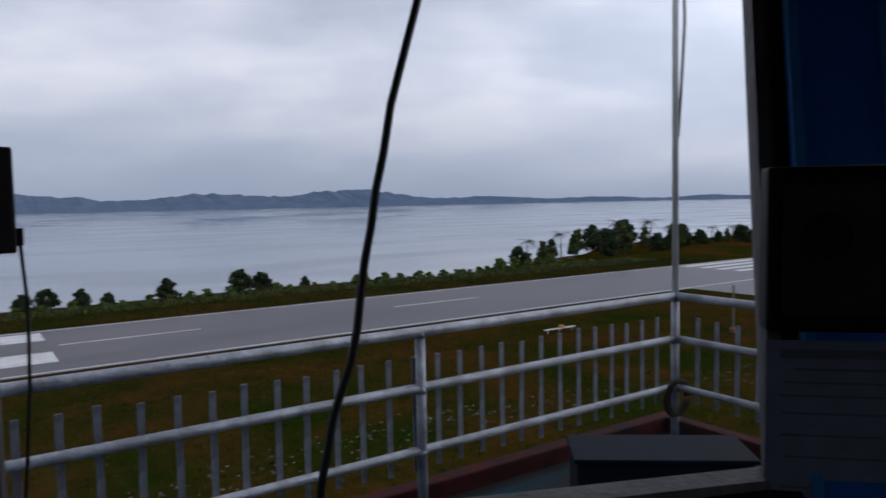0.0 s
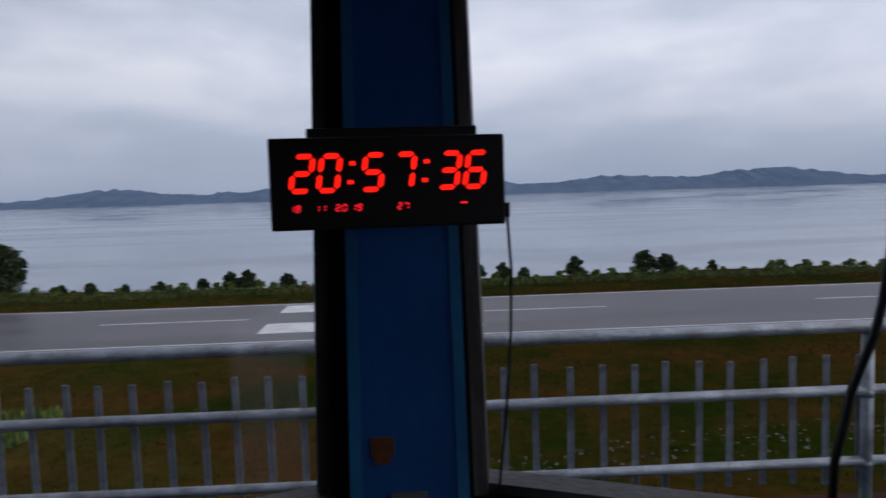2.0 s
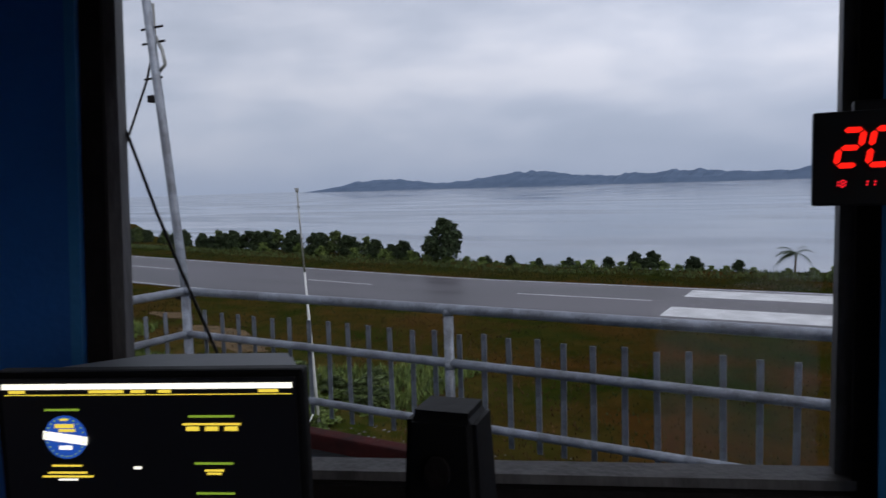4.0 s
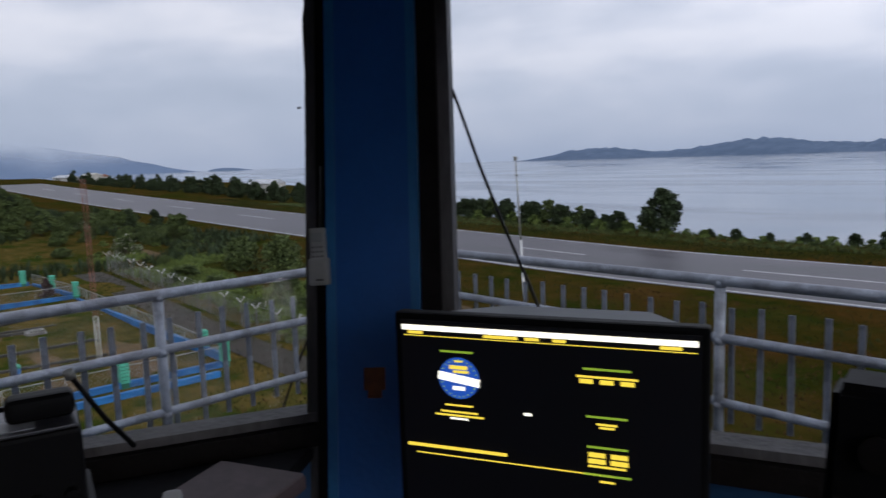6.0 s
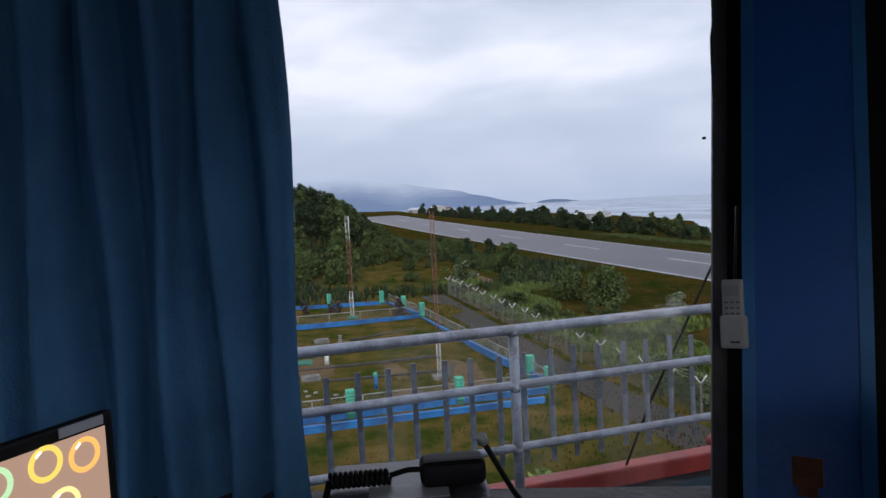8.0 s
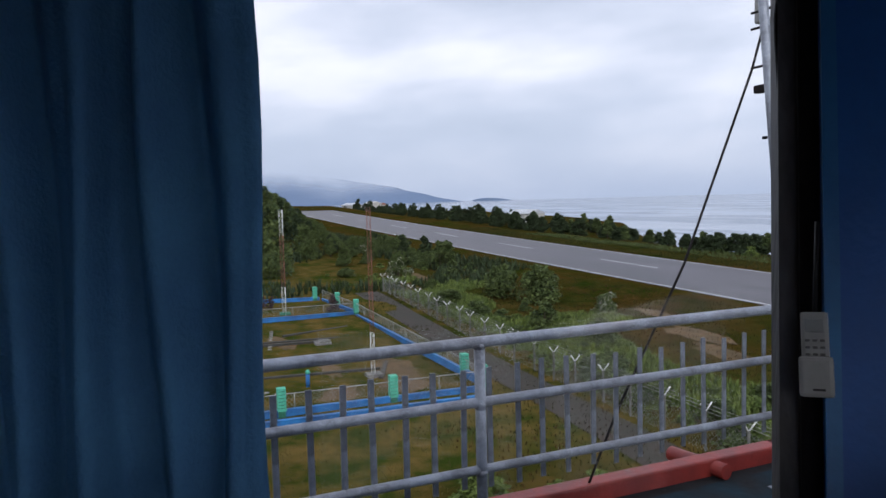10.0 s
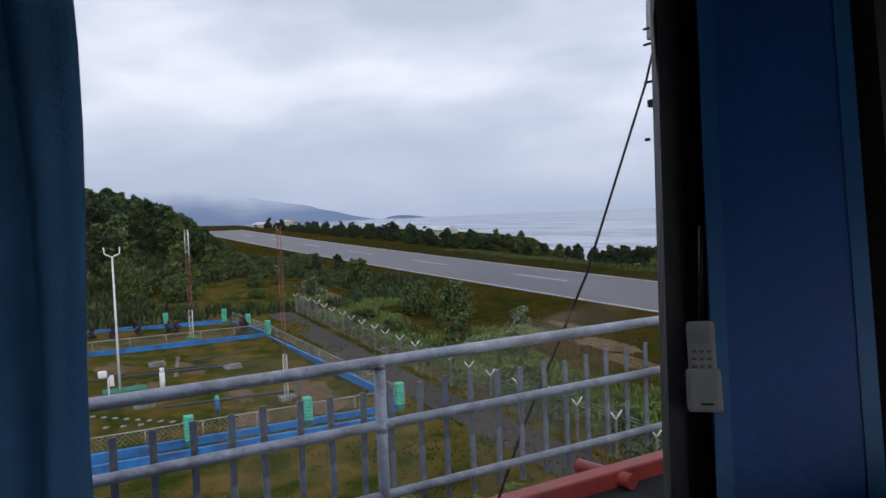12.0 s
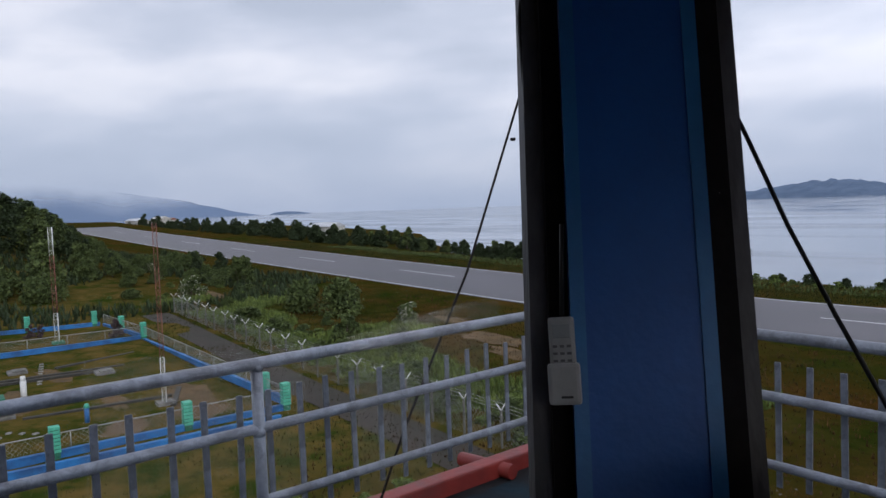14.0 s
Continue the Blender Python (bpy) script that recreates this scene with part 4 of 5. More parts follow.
for x, y, w, d in ((-50, 15.3, 7, 3.2), (-58, 14.2, 6, 2.4), (-52, 10.5, 6, 1.8), (-62, 13.5, 5, 2.5), (-47, 4.5, 5, 2.6), (-66, 2.5, 6, 3), (-55, 4.5, 9, 3.5), (-64, 8.5, 8, 3), (-69, 13.5, 4, 3), (-45.5, 14.5, 5, 4), (-45, 9.5, 4, 3.5), (-50, 43, 9, 4.5), (-44, 40.5, 7, 3), (-60, 46, 8, 2.5), (-100, 33, 12, 2.5)):
    n = 22
    ring = [(x + w * 0.5 * math.cos(k * math.tau / n) * rs.uniform(0.65, 1.15), y + d * 0.5 * math.sin(k * math.tau / n) * rs.uniform(0.65, 1.15)) for k in range(n)]
    v = [(x, y, ground_z(x, y) + 0.05)] + [(px, py, ground_z(px, py) + 0.03) for px, py in ring]
    tagged(mesh_np("soil_patch", v, [(0, k + 1, (k + 1) % n + 1) for k in range(n)], soil), "bare brown soil patch in the grass", "soil", kind="structure")
stone = None
for row, (x0, y0, dx, dy) in enumerate(((-46.5, 6.0, -0.55, -0.65), (-60.5, 7.0, -0.95, 0.12), (-47.5, 3.5, -0.25, -1.0))):
    for i in range(9):
        x, y = x0 + dx * i, y0 + dy * i
        bm = box(0.28, 0.34, 0.10, (0, 0, 0.05), 0.03, seg=1)
        if stone is None:
            stone = link_mesh("stepping_stone", bm, mat("pale_stone", (0.26, 0.25, 0.22), (0.15, 0.145, 0.13), rough=0.9, scale=3))
            tagged(stone, "pale square stepping stone in the lawn", "stone", "stepping stones")
            stone.matrix_basis = Matrix.Translation((x, y, gz(x, y)))
        else:
            bm.free()
            copy_thing(stone, Matrix.Translation((x, y, gz(x, y))) @ Matrix.Rotation(i * 0.4, 4, "Z"))
for x, y in ((-82, 3), (-82.3, 5.5), (-81.8, 8.5), (-81.5, 9.4), (-82.5, 1), (-76, 15.5), (-76.8, 15.6)):
    put(dark_shrub, x, y, rnd.uniform(0.9, 1.2), rnd.uniform(0, 6))
for c in list(dark_shrub.children):
    bpy.data.objects.remove(c)
bpy.data.objects.remove(dark_shrub)

# set the garden into the airfield's plan, on its ground
for ob in [o for o in scene.objects if o not in before_garden and o.parent is None and not o.name.startswith("garden_shrub")]:
    c = ob.matrix_basis.translation.copy()
    if c.length > 1:
        x, y = garden(c.x, c.y)
        lift = ground_z(x, y) - gz(c.x, c.y)
    else:
        c, lift = Vector((0, 0, 0)), None
    turn = Matrix.Rotation(GARDEN_TURN, 4, "Z") @ Matrix.Scale(GARDEN_SIZE, 4)
    if lift is None:
        ob.matrix_basis = Matrix.Translation((*GARDEN_AT, -GROUND * (GARDEN_SIZE - 1))) @ turn
    else:
        ob.matrix_basis = Matrix.Translation((x, y, ground_z(x, y) - 0.02)) @ turn @ Matrix.Translation(-c) @ ob.matrix_basis

# tall pole on the grass, far houses
POLE = (-24.31, 29.47)
root = thing("marker_pole", "tall thin white marker pole leaning over the grass", "pole", Matrix.Translation((*POLE, gz(*POLE))))
POLE_TIP = Vector((-0.45, -0.39, 12.97))
part("lower_pole", tube([Vector((0, 0, -0.2)), POLE_TIP * 0.66], 0.085, 8, taper=0.06), white_paint, root)
part("upper_pole", tube([POLE_TIP * 0.66, POLE_TIP], 0.05, 8, taper=0.04), galv, root, "grey upper section")
part("lamp", box(0.16, 0.16, 0.22, POLE_TIP, 0.04), galv, root)
part("bracket", box(0.2, 0.05, 0.08, POLE_TIP * 0.93, 0.01), black, root)



def house(x, y, w, d, h, turn, wall, roof, label):
    root = thing("house", label, "house", Matrix.Translation((x, y, gz(x, y))) @ Matrix.Rotation(turn, 4, "Z"))
    part("wall", box(w, d, h, (0, 0, h / 2)), wall, root)
    bm = bmesh.new()
    e, r = 0.5, h + 1.5
    p = [bm.verts.new(q) for q in ((-w / 2 - e, -d / 2 - e, h), (w / 2 + e, -d / 2 - e, h), (w / 2 + e, d / 2 + e, h), (-w / 2 - e, d / 2 + e, h), (-w / 2 - e, 0, r), (w / 2 + e, 0, r))]
    for q in ((0, 1, 5, 4), (2, 3, 4, 5), (0, 4, 3), (1, 2, 5), (3, 2, 1, 0)):
        bm.faces.new([p[k] for k in q])
    part("roof", bm, roof, root)
    for k in (-1, 0, 1):
        part("window", box(1.1, 0.08, 1.1, (k * w * 0.3, -d / 2 - 0.02, h * 0.55), 0.02), mat("dark_pane", (0.03, 0.035, 0.04), rough=0.2), root)


tin = mat("pale_tin_roof", (0.6, 0.62, 0.64), (0.4, 0.4, 0.42), rough=0.5, metal=0.2, scale=0.6)
rust = mat("red_tin_roof", (0.33, 0.14, 0.1), (0.22, 0.1, 0.08), rough=0.7, scale=0.6)
cream = mat("cream_wall", (0.6, 0.58, 0.52), (0.45, 0.43, 0.4), rough=0.8, scale=0.5)
for x, y, w, h, t, r in ((-236, 133, 12, 5.2, 0.2, tin), (-146, 128, 9, 3.6, 0.1, tin), (-132, 132, 10, 4.2, -0.1, rust), (-154, 136, 8, 3.4, 0.3, rust), (-455, 125, 20, 5, 0.1, tin), (-425, 130, 16, 6, 0, cream), (-480, 150, 14, 5, 0.4, rust), (-122, 126, 12, 3.2, 0.1, tin)):
    house(x, y, w, 7, h, t, cream, r, "small pale house among the shore trees")

# mountain across the bay and the low island, haze painted into their blue
mountain = bpy.data.materials.new("haze_painted_mountain")
mountain.use_nodes = True
mn, ml = mountain.node_tree.nodes, mountain.node_tree.links
pb = mn["Principled BSDF"]
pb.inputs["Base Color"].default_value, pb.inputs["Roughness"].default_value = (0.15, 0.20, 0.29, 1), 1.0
pb.inputs["Specular IOR Level"].default_value = 0
# stands in for cloud: the mountain turns transparent with height and noise
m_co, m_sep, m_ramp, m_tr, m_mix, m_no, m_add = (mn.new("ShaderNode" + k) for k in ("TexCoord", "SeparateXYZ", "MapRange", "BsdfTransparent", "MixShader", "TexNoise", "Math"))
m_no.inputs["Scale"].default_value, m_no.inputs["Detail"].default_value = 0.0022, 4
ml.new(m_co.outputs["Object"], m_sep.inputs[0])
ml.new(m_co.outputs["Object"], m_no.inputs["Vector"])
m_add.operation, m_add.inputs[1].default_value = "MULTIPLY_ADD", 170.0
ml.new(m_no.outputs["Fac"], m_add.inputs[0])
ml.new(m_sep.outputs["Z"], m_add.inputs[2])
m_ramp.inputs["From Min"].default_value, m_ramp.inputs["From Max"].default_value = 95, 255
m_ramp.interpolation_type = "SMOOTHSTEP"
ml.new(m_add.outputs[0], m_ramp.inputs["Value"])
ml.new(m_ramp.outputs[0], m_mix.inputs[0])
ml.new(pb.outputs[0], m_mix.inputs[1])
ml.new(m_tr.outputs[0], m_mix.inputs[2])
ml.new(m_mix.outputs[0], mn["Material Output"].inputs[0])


def side_ridge(name, y0, y1, x, h_of, depth, label, material):
    v, f = [], []
    n = int((y1 - y0) / 14)
    for i in range(n + 1):
        y = y0 + (y1 - y0) * i / n
        h = h_of(y)
        for d, k in ((0, 0), (0.3, 0.5), (0.6, 0.85), (1, 1.0)):
            v.append((x - d * depth, y, SEA - 1 + h * k * (1 + 0.06 * noise.noise(Vector((y * 0.01, d * 5, 1))))))
    for i in range(n):
        for k in range(3):
            a = 4 * i + k
            f.append((a, a + 1, a + 5, a + 4))
    return tagged(mesh_np(name, v, f, material), label, "mountain", kind="structure")


side_ridge("backdrop_mountain", -1600, 1890, -4000, lambda y: 1 + 0.262 * max(0, min(420, 1885 - y)) + 0.155 * max(0, min(1000, 1465 - y)) + 6 * noise.noise(Vector((y * 0.01, 0, 0))), 420, "mountain painted haze blue, faded out upwards as if into cloud", mountain)
# the island's blue carries distance haze in its base colour
side_ridge("backdrop_island", 1910, 2140, -3900, lambda y: 19 * math.sin(math.pi * max(0, min(1, (y - 1910) / 230))) ** 0.6, 200, "low island off the point, painted haze blue", mat("haze_painted_island", (0.15, 0.20, 0.29), (0.12, 0.165, 0.24), rough=1.0, scale=0.02, bump=0, spec=0.0))

# ---------------------------------------------------------------- on the balcony
root = thing("antenna_mast", "leaning grey antenna mast clamped to the railing corner", "mast")
top = Vector((-3.60, 3.53, 2.95))
part("pole", tube([(RX0 - 0.05, RY1 + 0.05, BAL), (RX0 - 0.05, RY1 + 0.05, 0.9), top, top + Vector((-0.12, 0.02, 0.9))], 0.030, 10), steel, root)
for z, dx in ((2.72, 0.16), (2.62, 0.17), (2.38, 0.12)):
    part("side_arm", tube([(-3.70, 3.56, z), (-3.64 + dx, 3.56, z)], 0.008, 6), black, root)
part("loop", tube([(-3.56, 3.56, 2.66), (-3.50, 3.56, 2.56), (-3.48, 3.56, 2.46), (-3.54, 3.56, 2.42)], 0.012, 6), galv, root)
part("clamp", box(0.12, 0.05, 0.05, (-3.60, 3.56, 2.24), 0.008), black, root)
part("lower_clamp", box(0.10, 0.10, 0.05, (RX0 - 0.03, RY1 + 0.03, 0.87), 0.01), black, root)
part("junction_box", box(0.055, 0.05, 0.26, (-3.725, 3.66, 2.80), 0.012), galv, root)
root = thing("guy_wire", "thin dark guy wire running down past the railing", "wire")
part("wire", tube([(-3.70, 3.66, 2.65), (-3.74, 3.61, 2.386), (-3.74, 3.06, 1.17), (-3.74, 2.53, 0.278), (-3.76, 2.35, BAL + 0.1)], 0.008, 6), black, root)
root = thing("corner_pole", "thin white pole rising from the railing corner", "pole")
part("pole", tube([(RX1, RY1, 0.9), (RX1 - 0.02, RY1, 4.6)], 0.021, 10), white_paint, root)
part("wire_loop", tube([(RX1 + 0.02, RY1, 2.0), (RX1 + 0.06, RY1, 2.4), (RX1 + 0.09, RY1, 2.8), (RX1 + 0.06, RY1, 3.3)], 0.012, 6), galv, root)
root = thing("coiled_cable", "coil of dark cable hung on the railing post", "cable")
for k in range(4):
    pts = [(RX1 - 0.06 + 0.015 * k + 0.11 * math.cos(a), RY1 - 0.05, 0.2 + 0.12 * math.sin(a)) for a in np.linspace(0, 6.1, 20)]
    part("loop", tube(pts, 0.011, 6), black, root)
# worn turquoise paint on the balcony roof
worn = mat("worn_turquoise_paint", (0.010, 0.040, 0.06), (0.014, 0.015, 0.017), rough=0.8, scale=1.6, fine=20, bump=0.3, vary=0.4, spec=0.1)
tagged(link_mesh("balcony_coating", box(2 * HALF + 0.5, 2 * HALF + 0.5, 0.012, (RCX, RCY, BAL + 0.004)), worn), "turquoise roof coating worn to black felt", "coating", kind="structure")
tagged(link_mesh("drain_pipe", tube([(-3.64, 3.31, BAL + 0.05), (-4.1, 3.26, BAL + 0.03)], 0.05, 12), red_paint), "short red drain pipe through the kerb", "pipe")
# tower below the balcony
tagged(link_mesh("tower_wall", box(2 * HALF - 0.4, 2 * HALF - 0.4, 11.3, (RCX, RCY, BAL - 0.16 - 5.65)), cream), "pale tower shaft below the balcony", "wall", kind="structure")

# ---------------------------------------------------------------- in the cab
def face_of(k, z, t=0.0, off=0.162):
    """A place on the inner face of pillar k at height z, t metres along it."""
    c = corner(k, z)
    inward = (Vector((CX, CY, z)) - c)
    inward.z = 0
    inward.normalize()
    tang = Vector((-inward.y, inward.x, 0))
    return c + inward * off + tang * t, inward, tang


# digital wall clock
CLOCK = Matrix.Translation((0.771, 1.765, 1.603)) @ Matrix.Rotation(radians(3.8), 4, "Z")
clock = thing("digital_clock", "black wall clock with glowing red digits", "clock", CLOCK)
clock_black = mat("clock_black", (0.008, 0.008, 0.009), rough=0.5, scale=5, bump=0.03)
part("case", box(0.458, 0.035, 0.178, (-0.006, 0, 0), 0.005), clock_black, clock)
part("mount_bracket", box(0.34, 0.03, 0.05, (0.005, 0.035, 0.085), 0.004), clock_black, clock)
part("mount_strut", box(0.05, 0.16, 0.05, (0.0, 0.08, 0.05), 0.004), clock_black, clock)
part("power_plug", box(0.012, 0.03, 0.03, (0.228, 0.005, -0.062), 0.003), clock_black, clock)
led = glow("red_led", (1.0, 0.012, 0.006), 1.25)
led_small = glow("red_led_small", (1.0, 0.015, 0.03), 1.0)
SEG = {"0": "abcdef", "1": "bc", "2": "abdeg", "3": "abcdg", "4": "bcfg", "5": "acdfg", "6": "acdefg", "7": "abc", "8": "abcdefg", "9": "abcdfg"}


def digit(name, ch, x, z, w, h, t, slant, m, y=-0.0195):
    """A dark digit plate with its lit segments as parts."""
    plate = part(name, box(2 * w + t, 0.001, 2 * h + t, (x, y + 0.0022, z)), clock_black, clock)
    spots = {"a": (0, h, 1), "g": (0, 0, 1), "d": (0, -h, 1), "f": (-w, h / 2, 0), "b": (w, h / 2, 0), "e": (-w, -h / 2, 0), "c": (w, -h / 2, 0)}
    for s in SEG[ch]:
        dx, dz, flat = spots[s]
        if flat:
            q = [(-w + t * 0.2, 0), (-w + t * 0.7, t / 2), (w - t * 0.7, t / 2), (w - t * 0.2, 0), (w - t * 0.7, -t / 2), (-w + t * 0.7, -t / 2)]
        else:
            g = h / 2
            q = [(0, -g + t * 0.2), (t / 2, -g + t * 0.7), (t / 2, g - t * 0.7), (0, g - t * 0.2), (-t / 2, g - t * 0.7), (-t / 2, -g + t * 0.7)]
        bm = bmesh.new()
        vs = [bm.verts.new((x + dx + a + (dz + b) * slant, y, z + dz + b)) for a, b in q]
        bm.faces.new(vs)
        vb = [bm.verts.new((v.co.x, y + 0.002, v.co.z)) for v in vs]
        for i in range(6):
            bm.faces.new((vs[i], vs[(i + 1) % 6], vb[(i + 1) % 6], vb[i]))
        part("segment", bm, m, plate, "glowing red segment")


for ch, x in zip("205736", (-0.172, -0.120, -0.036, 0.024, 0.113, 0.165)):
    digit("digit", ch, x, 0.020, 0.0175, 0.033, 0.0105, 0.16, led)
for x in (-0.078, 0.066):
    part("colon_dot", box(0.011, 0.004, 0.008, (x + 0.003, -0.0185, 0.038), 0.001), led, clock)
    part("colon_dot", box(0.011, 0.004, 0.008, (x - 0.002, -0.0185, 0.002), 0.001), led, clock)
for text, x0 in (("18", -0.195), ("11", -0.147), ("2019", -0.106), ("27", 0.014)):
    for i, ch in enumerate(text):
        digit("small_digit", ch, x0 + i * 0.0125 + (0.004 if text == "2019" and i > 1 else 0), -0.047, 0.0042, 0.0058, 0.0034, 0.1, led_small)
part("dash", box(0.013, 0.004, 0.004, (0.140, -0.0185, -0.044), 0.001), led_small, clock)
cable = thing("clock_cable", "thin black clock cable hanging to the sill", "cable")
part("cord", tube([(0.999, 1.78, 1.54), (1.006, 1.782, 1.42), (1.002, 1.785, 1.28), (0.99, 1.79, 1.12), (0.975, 1.81, 0.96), (0.965, 1.83, 0.925)], 0.003, 8), clock_black, cable)

cable = thing("window_cable", "taut dark cable running down across the window", "cable")
GUY = ((-1.108, 1.400, 1.898), (-1.009, 1.400, 1.696), (-0.934, 1.400, 1.531), (-0.855, 1.400, 1.380), (-0.780, 1.400, 1.245), (-0.715, 1.400, 1.125))
part("cord", tube(GUY, 0.0042, 8), clock_black, cable)
# sticker and socket on the pillars
rust_st = mat("orange_sticker", (0.20, 0.065, 0.02), (0.12, 0.04, 0.015), rough=0.7, scale=30, bump=0.05)


def sticker(k, z, t, w, h):
    p, inn, tang = face_of(k, z, t, 0.1635)
    n = Matrix((tang, Vector((0, 0, 1)).cross(tang), (0, 0, 1))).transposed()
    lean = Matrix.Rotation(-math.atan(LEAN / math.cos(math.pi / 8)), 3, tang)
    bm = box(w, 0.003, h * 0.72, (0, 0, h * 0.14), 0.0012)
    box(w * 0.66, 0.003, h * 0.3, (0, 0, -h * 0.32), 0.0012, bm)
    ob = link_mesh("sticker", bm, rust_st)
    ob.matrix_basis = Matrix.Translation(p) @ (lean @ n).to_4x4()
    return tagged(ob, "worn orange-brown shield sticker on the pillar", "sticker")


sticker(0, 1.045, -0.10, 0.05, 0.058)
sticker(1, 1.03, 0.0, 0.052, 0.075)
p, inn, tang = face_of(0, 0.925, -0.047, 0.158)
root = thing("wall_socket", "grey wall socket with a round outlet", "socket", Matrix.Translation(p) @ Matrix((tang, Vector((0, 0, 1)).cross(tang), (0, 0, 1))).transposed().to_4x4())
part("plate", box(0.075, 0.016, 0.075, (0, 0, 0), 0.004), mat("socket_grey", (0.16, 0.17, 0.18), rough=0.5), root)
part("outlet", tube([(0, 0.004, -0.005), (0, -0.024, -0.005)], 0.021, 16), mat("socket_white", (0.5, 0.5, 0.5), rough=0.4), root, "pale round outlet")

# remote control in its holder on the frame post
p = Vector((-1.106, 1.002, 1.336))
rem_rot = Matrix.Rotation(radians(38), 4, "Z") @ Matrix.Rotation(radians(-9), 4, "X") @ Matrix.Rotation(radians(-3), 4, "Y")
remote = thing("remote_control", "grey air-conditioner remote in a wall holder", "remote", Matrix.Translation(p) @ rem_rot @ Matrix.Scale(0.92, 4))
rem_grey = mat("remote_plastic", (0.50, 0.50, 0.48), (0.41, 0.41, 0.39), rough=0.5, scale=12, bump=0.03)
part("body", box(0.045, 0.017, 0.145, (0, 0, 0), 0.006), rem_grey, remote)
part("screen", box(0.030, 0.003, 0.024, (0, -0.0095, 0.048), 0.001), mat("lcd_pale", (0.45, 0.47, 0.46), rough=0.2), remote, "pale display")
for r in range(5):
    for c in range(3):
        part("button", box(0.008, 0.003, 0.0048, (-0.012 + 0.012 * c, -0.0092, 0.022 - 0.0125 * r), 0.001), mat("button_grey", (0.22, 0.22, 0.22), rough=0.5), remote)
part("holder", box(0.056, 0.024, 0.072, (0, -0.001, -0.043), 0.007), rem_grey, remote)
part("label_bar", box(0.02, 0.002, 0.004, (0.004, -0.0142, -0.065)), mat("print_dark", (0.05, 0.05, 0.05), rough=0.6), remote)
tagged(link_mesh("remote_string", tube([(-1.130, 1.028, 1.40), (-1.145, 1.05, 1.55)], 0.004, 6), clock_black), "dark cord above the remote", "cord")
tagged(link_mesh("window_insect", box(0.012, 0.004, 0.006, (-1.292, 1.087, 1.706), 0.002), clock_black), "small dead insect on the window pane", "insect")

# peeling dark sealant along the frame edge
bm = bmesh.new()
rs = random.Random(4)
pts = []
for i, z in enumerate(np.linspace(0.95, 2.55, 40)):
    q, inn, tang = face_of(1, z, 0.0, 0.085)
    side = tang if tang.dot(corner(2, z) - corner(1, z)) > 0 else -tang
    swell = 0.006 * math.exp(-((z - 1.95) / 0.16) ** 2)
    pts.append(q + side * (0.172 + swell + rs.uniform(-0.0025, 0.0025)))
tube(pts, 0.007, 6, bm)
tagged(link_mesh("sealant", bm, black, smooth=True), "ragged dark sealant along the window frame", "sealant")

# the blue curtain drawn across the garden side
cloth = mat("blue_curtain_cloth", (0.10, 0.27, 0.48), (0.08, 0.21, 0.40), rough=0.9, scale=3, fine=120, bump=0.25, vary=0.15, spec=0.1)


def curtain(name, a, b, a_top, b_top, z0, z1, folds, depth, label, seed):
    rs = random.Random(seed)
    a, b, at, bt = (Vector(q) for q in (a, b, a_top, b_top))
    L = (b - a).length
    n, rows = folds * 14, 14
    ph = [rs.uniform(0.75, 1.3) for _ in range(folds + 1)]
    v, f = [], []
    d = (b - a).normalized()
    nrm = Vector((-d.y, d.x, 0))
    for j in range(rows + 1):
        z = z0 + (z1 - z0) * j / rows
        for i in range(n + 1):
            t = i / n
            k = min(folds, int(t * folds))
            w = depth * ph[k] * (0.75 + 0.35 * (1 - j / rows))
            p = a.lerp(b, t).lerp(at.lerp(bt, t), j / rows)
            s = math.sin(t * folds * math.tau + 0.4 * math.sin(3.1 * t * folds + seed)) + 0.3 * math.sin(2.3 * t * folds * math.tau + 1 + 0.3 * j / rows)
            q = p + Vector((nrm.x, nrm.y, 0)) * w * s + Vector((d.x, d.y, 0)) * 0.012 * math.sin(j * 0.6 + i * 0.2)
            v.append((q.x, q.y, z))
    w1 = n + 1
    for j in range(rows):
        for i in range(n):
            f.append((j * w1 + i, j * w1 + i + 1, (j + 1) * w1 + i + 1, (j + 1) * w1 + i))
    root = thing(name, label, "curtain")
    ob = mesh_np("cloth", v, f, cloth, root, smooth=True)
    ob.modifiers.new("thickness", "SOLIDIFY").thickness = 0.004
    part("rod", tube([at + Vector((0, 0, z1 + 0.03)), bt + Vector((0, 0, z1 + 0.03))], 0.014, 8), steel, root, "grey curtain rod")
    return root


curtain("curtain", (-1.50, 0.178, 0), (-1.78, -0.68, 0), (-1.56, 0.166, 0), (-1.82, -0.69, 0), 0.9, 2.56, 7, 0.042, "deep blue gathered curtain drawn over the window", 3)
curtain("curtain", (-1.80, -0.72, 0), (-1.06, -2.44, 0), (-1.84, -0.74, 0), (-1.10, -2.48, 0), 0.55, 2.56, 10, 0.035, "deep blue curtain closed over the next window", 5)

# consoles under the windows
desk_mat = mat("dark_console_laminate", (0.02, 0.02, 0.024), (0.012, 0.012, 0.015), spec=0.1, rough=0.8, scale=4, fine=50, bump=0.05)


